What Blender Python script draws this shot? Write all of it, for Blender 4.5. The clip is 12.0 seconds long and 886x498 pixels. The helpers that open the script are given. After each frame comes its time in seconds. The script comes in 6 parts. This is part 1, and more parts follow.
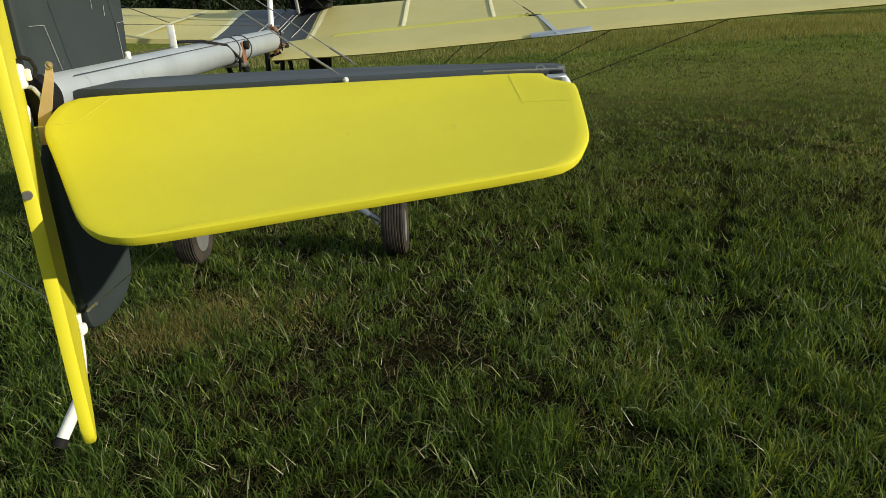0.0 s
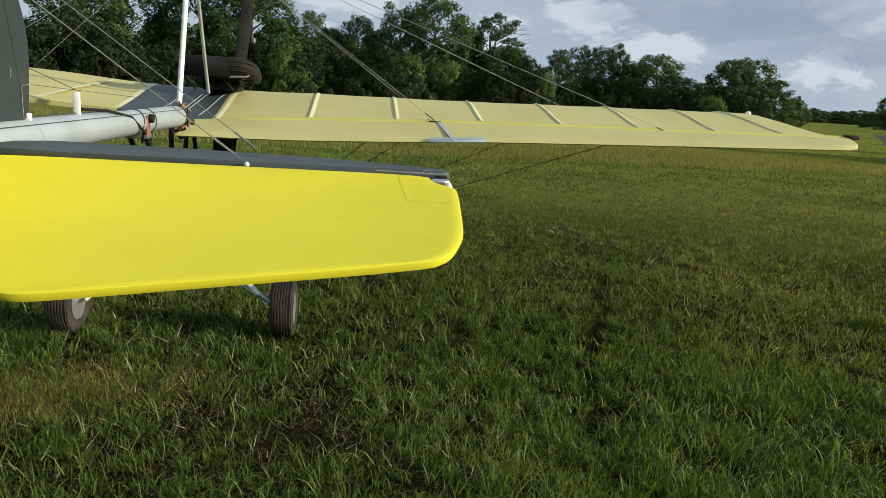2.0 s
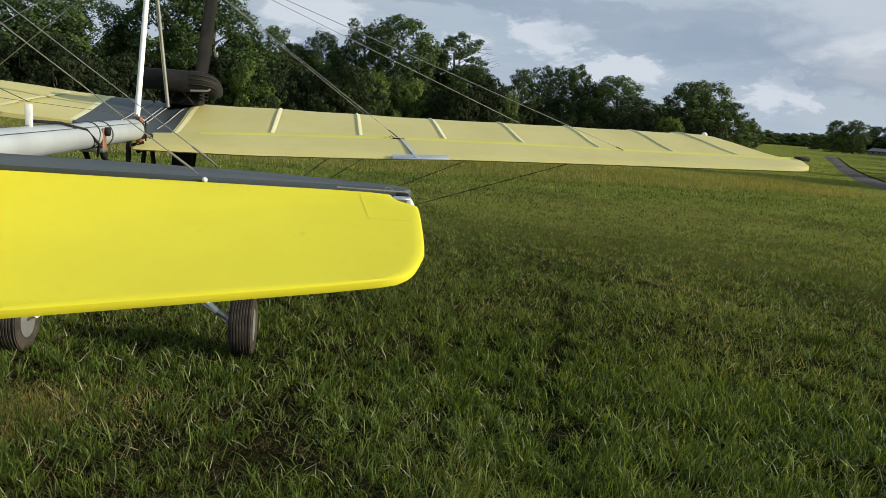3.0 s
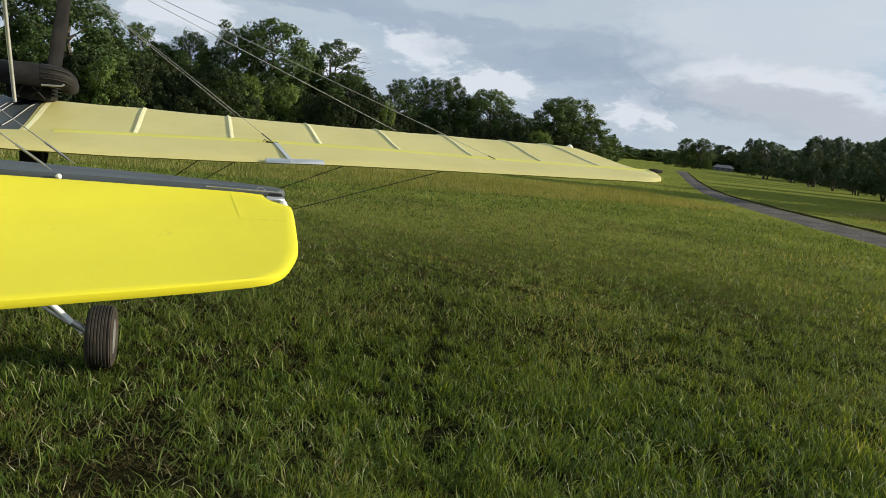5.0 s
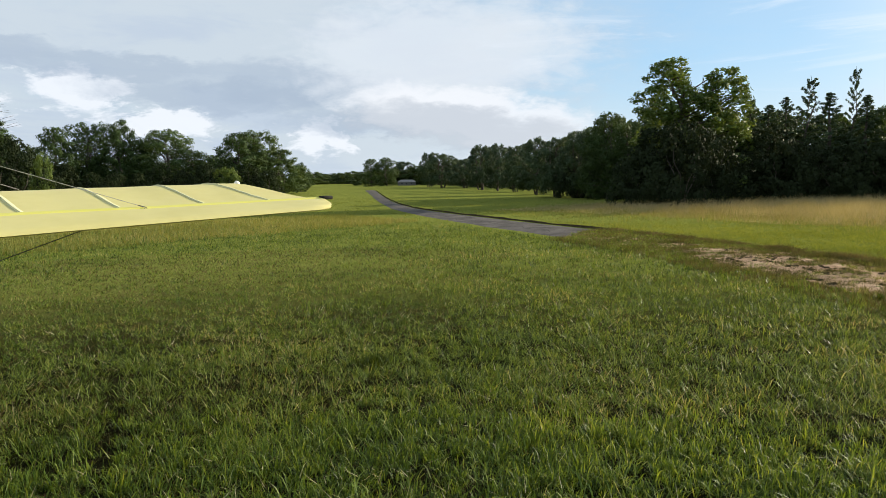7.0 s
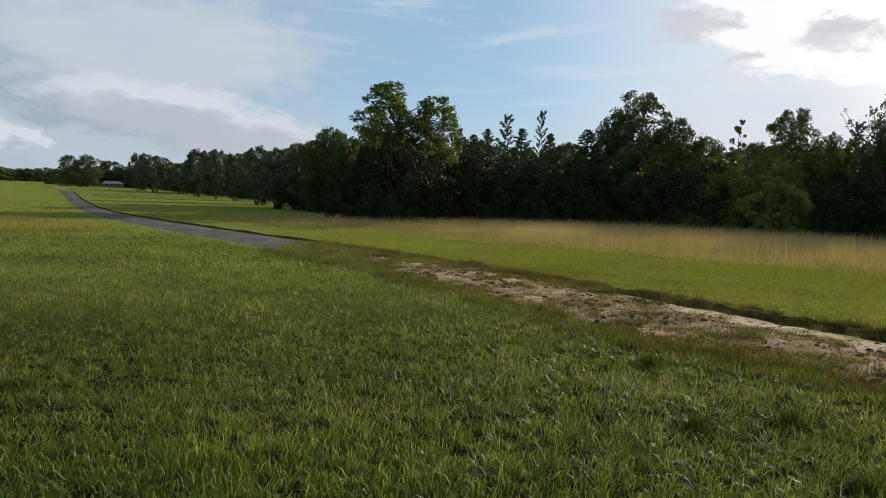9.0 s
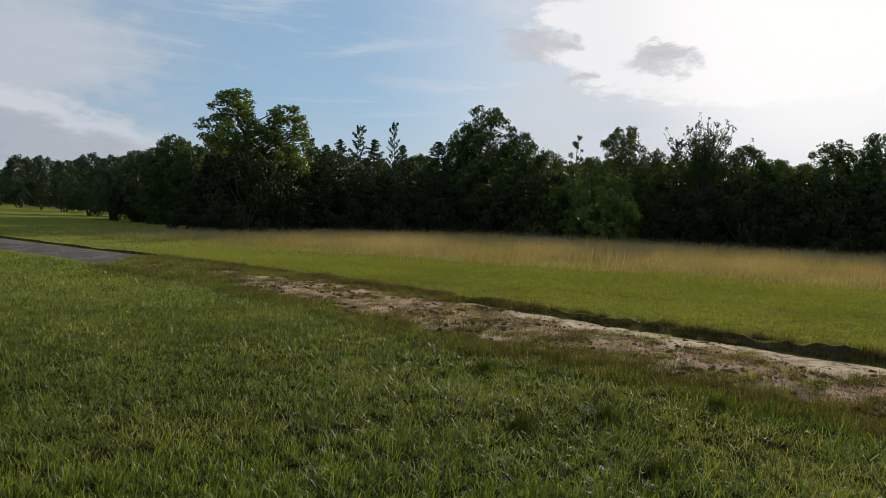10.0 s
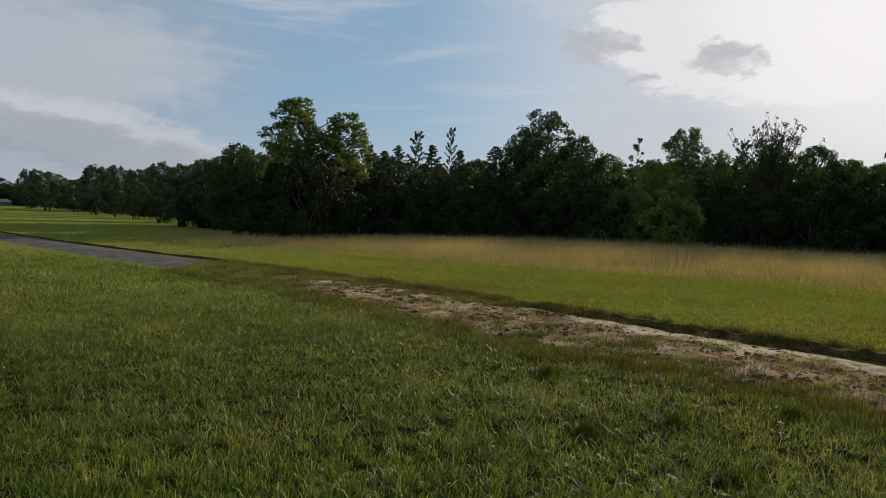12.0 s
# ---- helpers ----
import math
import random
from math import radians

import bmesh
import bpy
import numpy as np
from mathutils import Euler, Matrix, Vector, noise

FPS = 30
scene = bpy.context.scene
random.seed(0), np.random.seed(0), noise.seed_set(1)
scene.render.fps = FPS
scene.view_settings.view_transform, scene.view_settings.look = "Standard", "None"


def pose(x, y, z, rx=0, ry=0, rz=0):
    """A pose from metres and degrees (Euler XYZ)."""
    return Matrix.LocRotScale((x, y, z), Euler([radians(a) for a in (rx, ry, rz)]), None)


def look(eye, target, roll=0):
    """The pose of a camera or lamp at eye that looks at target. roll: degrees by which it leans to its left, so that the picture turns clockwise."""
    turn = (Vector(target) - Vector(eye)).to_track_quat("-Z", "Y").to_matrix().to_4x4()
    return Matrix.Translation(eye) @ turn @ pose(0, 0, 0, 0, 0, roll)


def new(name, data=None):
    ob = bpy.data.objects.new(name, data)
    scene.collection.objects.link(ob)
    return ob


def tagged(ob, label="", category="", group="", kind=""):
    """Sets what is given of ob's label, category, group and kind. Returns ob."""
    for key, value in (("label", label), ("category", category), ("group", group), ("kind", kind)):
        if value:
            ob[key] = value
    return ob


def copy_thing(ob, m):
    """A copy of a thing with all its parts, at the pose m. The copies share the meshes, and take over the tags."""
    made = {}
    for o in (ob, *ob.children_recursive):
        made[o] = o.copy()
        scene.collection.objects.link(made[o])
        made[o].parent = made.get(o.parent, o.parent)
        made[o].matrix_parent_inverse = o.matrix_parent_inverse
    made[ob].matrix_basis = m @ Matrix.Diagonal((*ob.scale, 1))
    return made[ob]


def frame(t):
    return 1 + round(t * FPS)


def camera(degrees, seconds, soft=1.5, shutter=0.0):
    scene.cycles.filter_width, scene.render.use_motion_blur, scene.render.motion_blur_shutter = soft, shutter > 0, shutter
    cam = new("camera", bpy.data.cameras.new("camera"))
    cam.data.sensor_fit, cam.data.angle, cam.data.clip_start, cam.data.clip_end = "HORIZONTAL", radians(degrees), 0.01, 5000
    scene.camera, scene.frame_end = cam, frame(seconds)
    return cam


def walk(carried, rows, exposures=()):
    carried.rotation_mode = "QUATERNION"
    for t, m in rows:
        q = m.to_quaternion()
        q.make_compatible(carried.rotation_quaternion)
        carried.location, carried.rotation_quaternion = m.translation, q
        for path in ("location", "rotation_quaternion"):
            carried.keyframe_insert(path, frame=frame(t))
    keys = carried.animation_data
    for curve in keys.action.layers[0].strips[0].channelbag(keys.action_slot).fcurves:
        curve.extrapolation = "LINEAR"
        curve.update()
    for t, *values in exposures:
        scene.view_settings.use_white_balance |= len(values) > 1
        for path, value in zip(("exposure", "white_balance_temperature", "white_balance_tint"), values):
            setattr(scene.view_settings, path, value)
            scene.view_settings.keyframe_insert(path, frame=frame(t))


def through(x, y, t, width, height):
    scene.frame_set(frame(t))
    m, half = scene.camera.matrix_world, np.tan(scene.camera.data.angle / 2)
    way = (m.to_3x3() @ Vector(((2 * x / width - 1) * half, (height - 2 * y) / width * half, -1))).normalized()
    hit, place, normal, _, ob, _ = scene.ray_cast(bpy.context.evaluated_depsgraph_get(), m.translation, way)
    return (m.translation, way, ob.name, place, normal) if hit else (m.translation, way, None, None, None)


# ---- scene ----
cam = camera(65.45, 12.0, 0.6)
# seconds, eye, yaw to the left, pitch up, roll
ROWS = [
    (0.0, -0.047, 0.132, 1.561, 9.03, -20.19, -3.42),
    (0.5, 0.013, 0.078, 1.570, 6.25, -17.90, -0.12),
    (1.0, 0.027, 0.025, 1.578, 1.98, -15.54, 1.33),
    (1.5, 0.003, 0.007, 1.585, 0.40, -12.73, 3.08),
    (2.0, 0.000, 0.000, 1.589, -0.00, -12.55, 3.63),
    (2.5, 0.002, 0.014, 1.583, -0.11, -12.60, 3.57),
    (2.7, 0.008, 0.006, 1.593, -1.56, -10.79, 4.21),
    (4.3, -0.014, 0.012, 1.572, -6.20, -13.18, 4.25),
    (4.5, -0.013, -0.006, 1.574, -7.89, -10.90, 4.39),
    (5.0, 0.011, -0.021, 1.574, -13.21, -9.29, 6.10),
    (5.5, 0.068, -0.006, 1.558, -16.98, -7.71, 5.32),
    (6.0, 0.099, -0.014, 1.570, -18.27, -8.67, 3.40),
    (6.5, 0.222, 0.016, 1.589, -28.01, -10.99, 0.55),
    (7.0, 0.295, 0.113, 1.605, -37.24, -5.75, -0.75),
    (7.2, 0.346, 0.137, 1.610, -41.71, -5.67, -0.07),
    (8.8, 0.652, -0.020, 1.602, -55.70, -4.48, 2.70),
    (9.0, 0.619, -0.075, 1.586, -59.94, -4.32, 2.64),
    (9.5, 0.611, -0.200, 1.607, -68.60, -3.89, 2.25),
    (10.0, 0.594, -0.269, 1.620, -71.81, -2.93, 2.56),
    (10.5, 0.565, -0.315, 1.617, -74.48, -2.93, 2.19),
    (11.0, 0.546, -0.301, 1.633, -75.64, -2.93, 1.80),
    (11.5, 0.558, -0.260, 1.626, -70.99, -2.80, 1.37),
    (12.0, 0.552, -0.229, 1.615, -67.06, -2.72, 2.20),
]


def heading(x, y, z, yaw, pitch, roll):
    a, b = radians(yaw), radians(pitch)
    ahead = Vector((-math.sin(a) * math.cos(b), math.cos(a) * math.cos(b), math.sin(b)))
    return look((x, y, z), Vector((x, y, z)) + ahead, roll)


EXPOSURES = [(0.0, 0.10, 6300, 10), (1.0, 0.21, 6300, 10), (2.5, 0.35, 6350, 10), (4.5, 0.46, 6500, 10), (5.0, 0.50, 6500, 10), (5.5, 0.46, 6500, 10), (6.0, 0.38, 6500, 10), (6.5, 0.60, 6600, 10), (7.0, 0.82, 6650, 10), (9.0, 0.40, 6500, 10), (9.5, 0.37, 6500, 11), (10.5, 0.08, 6550, 12), (11.5, 0.07, 6550, 12), (12.0, 0.03, 6550, 12)]
walk(cam, [(t, heading(*v)) for t, *v in ROWS], EXPOSURES)

# ---- world and sun ----
SUN_AZ, SUN_EL = 101.0, 17.3  # degrees clockwise from +y, and up
SUN_DIR = Vector((math.sin(radians(SUN_AZ)) * math.cos(radians(SUN_EL)), math.cos(radians(SUN_AZ)) * math.cos(radians(SUN_EL)), math.sin(radians(SUN_EL))))


class Nodes:
    """A short way to lay out a node tree."""

    def __init__(self, tree):
        self.tree = tree

    def add(self, kind, **sets):
        n = self.tree.nodes.new(kind)
        for k, v in sets.items():
            if k in n.inputs:
                self.put(n.inputs[k], v)
            else:
                setattr(n, k, v)
        return n

    def put(self, socket, v):
        if isinstance(v, bpy.types.NodeSocket):
            self.tree.links.new(v, socket)
        else:
            socket.default_value = v

    def math(self, op, a, b=0.0, c=None):
        n = self.tree.nodes.new("ShaderNodeMath")
        n.operation = op
        self.put(n.inputs[0], a)
        self.put(n.inputs[1], b)
        if c is not None:
            self.put(n.inputs[2], c)
        return n.outputs[0]

    def noise(self, vec, scale, detail=4.0, rough=0.55, dist=0.0):
        n = self.tree.nodes.new("ShaderNodeTexNoise")
        self.put(n.inputs["Vector"], vec)
        n.inputs["Scale"].default_value = scale
        n.inputs["Detail"].default_value = detail
        n.inputs["Roughness"].default_value = rough
        n.inputs["Distortion"].default_value = dist
        return n.outputs["Fac"]

    def ramp(self, fac, stops):
        n = self.tree.nodes.new("ShaderNodeValToRGB")
        el = n.color_ramp.elements
        while len(el) < len(stops):
            el.new(0.5)
        for e, (p, c) in zip(el, stops):
            e.position = p
            e.color = (*c, 1.0) if len(c) == 3 else c
        self.put(n.inputs[0], fac)
        return n.outputs[0]

    def step(self, v, lo, hi):
        n = self.tree.nodes.new("ShaderNodeMapRange")
        n.interpolation_type = "SMOOTHSTEP"
        self.put(n.inputs["Value"], v)
        n.inputs["From Min"].default_value = lo
        n.inputs["From Max"].default_value = hi
        return n.outputs[0]

    def mix(self, fac, a, b):
        n = self.tree.nodes.new("ShaderNodeMix")
        n.data_type = "RGBA"
        self.put(n.inputs[0], fac)
        self.put(n.inputs[6], a if isinstance(a, bpy.types.NodeSocket) else (*a, 1.0))
        self.put(n.inputs[7], b if isinstance(b, bpy.types.NodeSocket) else (*b, 1.0))
        return n.outputs[2]


def build_world():
    w = bpy.data.worlds.new("evening_sky")
    scene.world = w
    w.use_nodes = True
    w.node_tree.nodes.clear()
    n = Nodes(w.node_tree)
    sky = n.add("ShaderNodeTexSky", sky_type="NISHITA", sun_disc=False, sun_elevation=radians(SUN_EL), sun_rotation=radians(SUN_AZ))
    sky.air_density, sky.dust_density, sky.ozone_density = 1.0, 0.6, 3.0
    vec = n.add("ShaderNodeTexCoord").outputs["Generated"]
    sep = n.add("ShaderNodeSeparateXYZ")
    n.put(sep.inputs[0], vec)
    x, y, z = sep.outputs
    az = n.math("MULTIPLY", n.math("ARCTAN2", x, y), 180 / math.pi)
    el = n.math("MULTIPLY", n.math("ARCSINE", z), 180 / math.pi)
    # clouds lie in flat layers: stretch their texture sideways near the horizon
    squash = n.add("ShaderNodeVectorMath", operation="MULTIPLY")
    n.put(squash.inputs[0], vec)
    squash.inputs[1].default_value = (1.0, 1.0, 2.4)
    flat = squash.outputs[0]
    billow = n.noise(flat, 6.5, 9.0, 0.60, 0.5)
    rag = n.noise(flat, 17.0, 8.0, 0.62, 0.4)
    broad = n.noise(flat, 2.3, 7.0, 0.55, 0.3)
    wisp_at = n.add("ShaderNodeVectorMath", operation="MULTIPLY")
    n.put(wisp_at.inputs[0], vec)
    wisp_at.inputs[1].default_value = (1.0, 1.0, 7.0)
    wisp = n.noise(wisp_at.outputs[0], 3.2, 8.0, 0.6, 0.8)
    da = n.math("MULTIPLY", n.math("SUBTRACT", billow, 0.5), 34.0)
    de = n.math("MULTIPLY", n.math("SUBTRACT", n.noise(flat, 8.0, 8.0, 0.62, 0.5), 0.5), 11.0)
    fa = n.math("MULTIPLY", n.math("SUBTRACT", rag, 0.5), 13.0)
    fe = n.math("MULTIPLY", n.math("SUBTRACT", n.noise(flat, 21.0, 7.0, 0.62, 0.3), 0.5), 5.0)

    def mass(a0, e0, wa, we, soft=0.5, swing=1.0, lean=0.0, fine=1.0):
        """A cloud round the azimuth and elevation a0, e0 of half-widths wa, we, with a torn edge."""
        u = n.math("ADD", n.math("SUBTRACT", az, a0), n.math("ADD", n.math("MULTIPLY", da, swing), n.math("MULTIPLY", fa, fine)))
        v = n.math("ADD", n.math("SUBTRACT", el, e0), n.math("ADD", n.math("MULTIPLY", de, swing), n.math("MULTIPLY", fe, fine)))
        if lean:
            v = n.math("SUBTRACT", v, n.math("MULTIPLY", u, lean))
        u, v = n.math("DIVIDE", u, wa), n.math("DIVIDE", v, we)
        q = n.math("ADD", n.math("MULTIPLY", u, u), n.math("MULTIPLY", v, v))
        return n.math("SUBTRACT", 1.0, n.step(q, 1.0 - soft, 1.0 + soft))

    def over(base, fac, color, much=1.0):
        return n.mix(n.math("MULTIPLY", fac, much), base, color)

    low = n.math("SUBTRACT", 1.0, n.step(el, -1.0, 9.0))
    clear = n.mix(0.60, sky.outputs[0], (3.1, 5.35, 7.6))
    c = over(clear, low, (5.6, 6.3, 7.0), 0.85)
    # broken layer over the whole sky but for the opening towards the north-east
    gap = mass(60.0, 13.0, 19.0, 12.0, 0.55, 0.5)
    layer = n.math("MULTIPLY", n.step(n.math("ADD", broad, n.math("MULTIPLY", wisp, 0.35)), 0.50, 0.66), n.math("SUBTRACT", 1.0, n.math("MULTIPLY", gap, 0.85)))
    c = over(c, layer, (4.95, 5.6, 6.25), 0.80)
    north = mass(10.0, 11.0, 38.0, 13.0, 0.6, 0.4)
    c = over(c, north, (4.45, 5.15, 5.85), 0.78)
    grey = n.math("MULTIPLY", north, n.step(n.math("ADD", n.math("MULTIPLY", billow, 0.5), n.math("MULTIPLY", wisp, 0.5)), 0.46, 0.60))
    c = over(c, grey, (3.7, 4.5, 5.7), 0.58)
    # white cumulus heads, with the long blue-grey bank behind them
    for a0, e0, wa, we in ((10.5, 6.6, 3.0, 1.7), (3.0, 4.9, 2.6, 1.3), (16.0, 4.6, 4.0, 0.9), (-9.0, 7.0, 4.0, 1.4), (27.5, 3.6, 2.2, 1.6)):
        c = over(c, mass(a0, e0, wa, we, 0.5, 0.22, 0.0, 0.75), (7.0, 7.4, 8.0), 0.75)
    for a0, e0, wa, we, lean in ((20.0, 6.6, 8.5, 1.15, -0.06), (12.5, 8.6, 7.0, 0.9, 0.0), (25.0, 7.6, 6.0, 1.6, -0.05), (34.0, 4.6, 9.0, 1.3, 0.0), (2.0, 9.5, 7.0, 0.9, 0.0)):
        c = over(c, mass(a0, e0, wa, we, 0.7, 0.22, lean, 0.55), (3.0, 3.75, 4.8), 0.64)
    # veil and low stratus with a bright upper rim before the opening
    c = over(c, mass(37.0, 10.0, 11.0, 4.0, 0.8, 0.4), (6.0, 6.5, 7.1), 0.60)
    c = over(c, mass(39.5, 5.1, 9.5, 2.2, 0.45, 0.12, -0.12, 0.60), (6.9, 7.2, 7.7), 0.75)
    c = over(c, mass(39.0, 4.2, 9.0, 1.8, 0.6, 0.12, -0.12, 0.60), (3.9, 4.4, 5.1), 0.70)
    c = over(c, n.math("MULTIPLY", gap, n.step(wisp, 0.52, 0.72)), (6.6, 7.2, 7.9), 0.55)
    # bright bank before the sun, thin haze below it, small grey scraps
    dot = n.add("ShaderNodeVectorMath", operation="DOT_PRODUCT")
    n.put(dot.inputs[0], vec)
    dot.inputs[1].default_value = SUN_DIR
    c = over(c, n.step(dot.outputs["Value"], 0.80, 0.99), (8.2, 8.5, 8.9), 0.70)
    c = over(c, mass(94.5, 14.8, 15.5, 5.6, 0.20, 0.24, 0.0, 0.95), (9.7, 9.7, 9.8), 0.95)
    c = over(c, mass(87.0, 8.1, 13.0, 0.8, 0.7, 0.10, 0.05, 0.3), (6.6, 7.2, 7.9), 0.55)
    c = over(c, n.step(dot.outputs["Value"], 0.955, 0.998), (11.5, 11.4, 11.2), 0.85)
    for a0, e0, wa, we in ((78.8, 13.6, 2.3, 1.25), (77.0, 14.6, 1.0, 0.5), (88.4, 12.4, 2.9, 0.85), (89.8, 13.0, 2.6, 0.5), (82.8, 11.1, 1.2, 0.30)):
        c = over(c, mass(a0, e0, wa, we, 0.9, 0.10, 0.0, 0.62), (5.9, 6.0, 6.4), 0.75)
    bg = n.add("ShaderNodeBackground")
    n.put(bg.inputs["Color"], c)
    bg.inputs["Strength"].default_value = 0.078
    out = n.add("ShaderNodeOutputWorld")
    n.put(out.inputs["Surface"], bg.outputs[0])


build_world()
sun = new("sun", bpy.data.lights.new("sun", "SUN"))
sun.data.energy, sun.data.angle, sun.data.color = 5.0, radians(0.6), (1.0, 0.90, 0.70)
sun.matrix_world = look((0, 0, 40), Vector((0, 0, 40)) - SUN_DIR)

# ---- materials ----


def material(name):
    m = bpy.data.materials.new(name)
    m.use_nodes = True
    m.node_tree.nodes.clear()
    n = Nodes(m.node_tree)
    out = n.add("ShaderNodeOutputMaterial")
    return m, n, out


def principled(name, color_a, color_b, scale=6.0, rough=0.6, metal=0.0, bump=0.15, bump_scale=60.0, sheen=0.0, spec=0.5, coat=0.0):
    """A surface with broad stains and fine grain."""
    m, n, out = material(name)
    vec = n.add("ShaderNodeTexCoord").outputs["Object"]
    stain = n.noise(vec, scale, 5.0, 0.6)
    grain = n.noise(vec, bump_scale, 4.0, 0.6)
    fac = n.math("ADD", n.math("MULTIPLY", n.step(stain, 0.35, 0.68), 0.75), n.math("MULTIPLY", grain, 0.25))
    b = n.add("ShaderNodeBsdfPrincipled")
    n.put(b.inputs["Base Color"], n.mix(fac, color_a, color_b))
    n.put(b.inputs["Roughness"], n.math("ADD", rough - 0.06, n.math("MULTIPLY", grain, 0.14)))
    b.inputs["Metallic"].default_value = metal
    b.inputs["Specular IOR Level"].default_value = spec
    b.inputs["Coat Weight"].default_value = coat
    b.inputs["Sheen Weight"].default_value = sheen
    if bump:
        bp = n.add("ShaderNodeBump", Strength=bump, Distance=0.004)
        n.put(bp.inputs["Height"], n.math("ADD", grain, n.math("MULTIPLY", stain, 2.0)))
        n.put(b.inputs["Normal"], bp.outputs[0])
    n.put(out.inputs["Surface"], b.outputs[0])
    return m


def fabric(name, color_a, color_b, through=0.25, rough=0.45):
    """Taut coated cloth that lets some light through."""
    m, n, out = material(name)
    vec = n.add("ShaderNodeTexCoord").outputs["Object"]
    stain = n.noise(vec, 2.3, 6.0, 0.62)
    spots = n.noise(vec, 26.0, 3.0, 0.5)
    weave = n.noise(vec, 420.0, 2.0, 0.5)
    color = n.mix(n.step(stain, 0.36, 0.70), color_a, color_b)
    dirt = n.step(spots, 0.70, 0.80)
    color = n.mix(n.math("MULTIPLY", dirt, 0.16), color, (0.30, 0.26, 0.10))
    b = n.add("ShaderNodeBsdfPrincipled")
    n.put(b.inputs["Base Color"], color)
    n.put(b.inputs["Roughness"], n.math("ADD", rough, n.math("MULTIPLY", stain, 0.15)))
    b.inputs["Specular IOR Level"].default_value = 0.35
    bp = n.add("ShaderNodeBump", Strength=0.12, Distance=0.006)
    n.put(bp.inputs["Height"], n.math("ADD", n.math("MULTIPLY", stain, 3.0), n.math("MULTIPLY", weave, 0.12)))
    n.put(b.inputs["Normal"], bp.outputs[0])
    t = n.add("ShaderNodeBsdfTranslucent")
    n.put(t.inputs["Color"], color)
    mx = n.add("ShaderNodeMixShader")
    mx.inputs[0].default_value = through
    n.put(mx.inputs[1], b.outputs[0])
    n.put(mx.inputs[2], t.outputs[0])
    n.put(out.inputs["Surface"], mx.outputs[0])
    return m


def foliage(name, stops, through=0.35, patch=0.35, patch_scale=0.6, rough=0.5, spec=0.3, own=0.0):
    """Leaves and blades: a colour for each island, broad patches, light through the leaf."""
    m, n, out = material(name)
    geo = n.add("ShaderNodeNewGeometry")
    rnd = geo.outputs["Random Per Island"]
    vec = geo.outputs["Position"]
    broad = n.noise(vec, patch_scale, 4.0, 0.6)
    fac = n.math("ADD", n.math("MULTIPLY", rnd, 1.0 - patch), n.math("MULTIPLY", n.step(broad, 0.3, 0.7), patch))
    if own:
        fac = n.math("ADD", n.math("MULTIPLY", fac, 1.0 - own), n.math("MULTIPLY", n.add("ShaderNodeObjectInfo").outputs["Random"], own))
    color = n.ramp(fac, stops)
    b = n.add("ShaderNodeBsdfPrincipled", Roughness=rough)
    n.put(b.inputs["Base Color"], color)
    b.inputs["Specular IOR Level"].default_value = spec
    t = n.add("ShaderNodeBsdfTranslucent")
    warm = n.add("ShaderNodeVectorMath", operation="MULTIPLY")
    n.put(warm.inputs[0], color)
    warm.inputs[1].default_value = (1.40, 1.16, 0.45)
    n.put(t.inputs["Color"], warm.outputs[0])
    mx = n.add("ShaderNodeMixShader")
    mx.inputs[0].default_value = through
    n.put(mx.inputs[1], b.outputs[0])
    n.put(mx.inputs[2], t.outputs[0])
    n.put(out.inputs["Surface"], mx.outputs[0])
    return m


def ground_material():
    m, n, out = material("meadow_ground")
    vec = n.add("ShaderNodeNewGeometry").outputs["Position"]
    broad = n.noise(vec, 0.09, 5.0, 0.6)
    mid = n.noise(vec, 0.9, 6.0, 0.65)
    fine = n.noise(vec, 14.0, 6.0, 0.7)
    blades = n.noise(vec, 70.0, 3.0, 0.7)
    green = n.ramp(n.math("ADD", n.math("MULTIPLY", fine, 0.6), n.math("MULTIPLY", blades, 0.4)), [(0.30, (0.090, 0.104, 0.023)), (0.52, (0.155, 0.176, 0.039)), (0.74, (0.230, 0.245, 0.066))])
    dry = n.ramp(fine, [(0.3, (0.05, 0.045, 0.016)), (0.7, (0.19, 0.155, 0.06))])
    worn = n.math("MULTIPLY", n.step(mid, 0.50, 0.72), n.step(broad, 0.40, 0.65))
    color = n.mix(n.math("MULTIPLY", worn, 0.6), green, dry)
    # Dark ground near the origin: shade between the blades put into the soil colour
    soil_shade = n.ramp(n.math("ADD", n.math("MULTIPLY", fine, 0.6), n.math("MULTIPLY", blades, 0.4)), [(0.36, (0.007, 0.007, 0.004)), (0.55, (0.018, 0.018, 0.008)), (0.72, (0.045, 0.040, 0.018))])
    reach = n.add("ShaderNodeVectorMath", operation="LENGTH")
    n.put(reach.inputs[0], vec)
    color = n.mix(n.step(n.math("ADD", reach.outputs["Value"], n.math("MULTIPLY", mid, 4.0)), 8.0, 16.0), soil_shade, color)
    b = n.add("ShaderNodeBsdfPrincipled", Roughness=0.85)
    n.put(b.inputs["Base Color"], color)
    b.inputs["Specular IOR Level"].default_value = 0.0
    bp = n.add("ShaderNodeBump", Strength=0.9, Distance=0.06)
    n.put(bp.inputs["Height"], n.math("ADD", n.math("ADD", fine, n.math("MULTIPLY", blades, 0.4)), mid))
    n.put(b.inputs["Normal"], bp.outputs[0])
    n.put(out.inputs["Surface"], b.outputs[0])
    return m


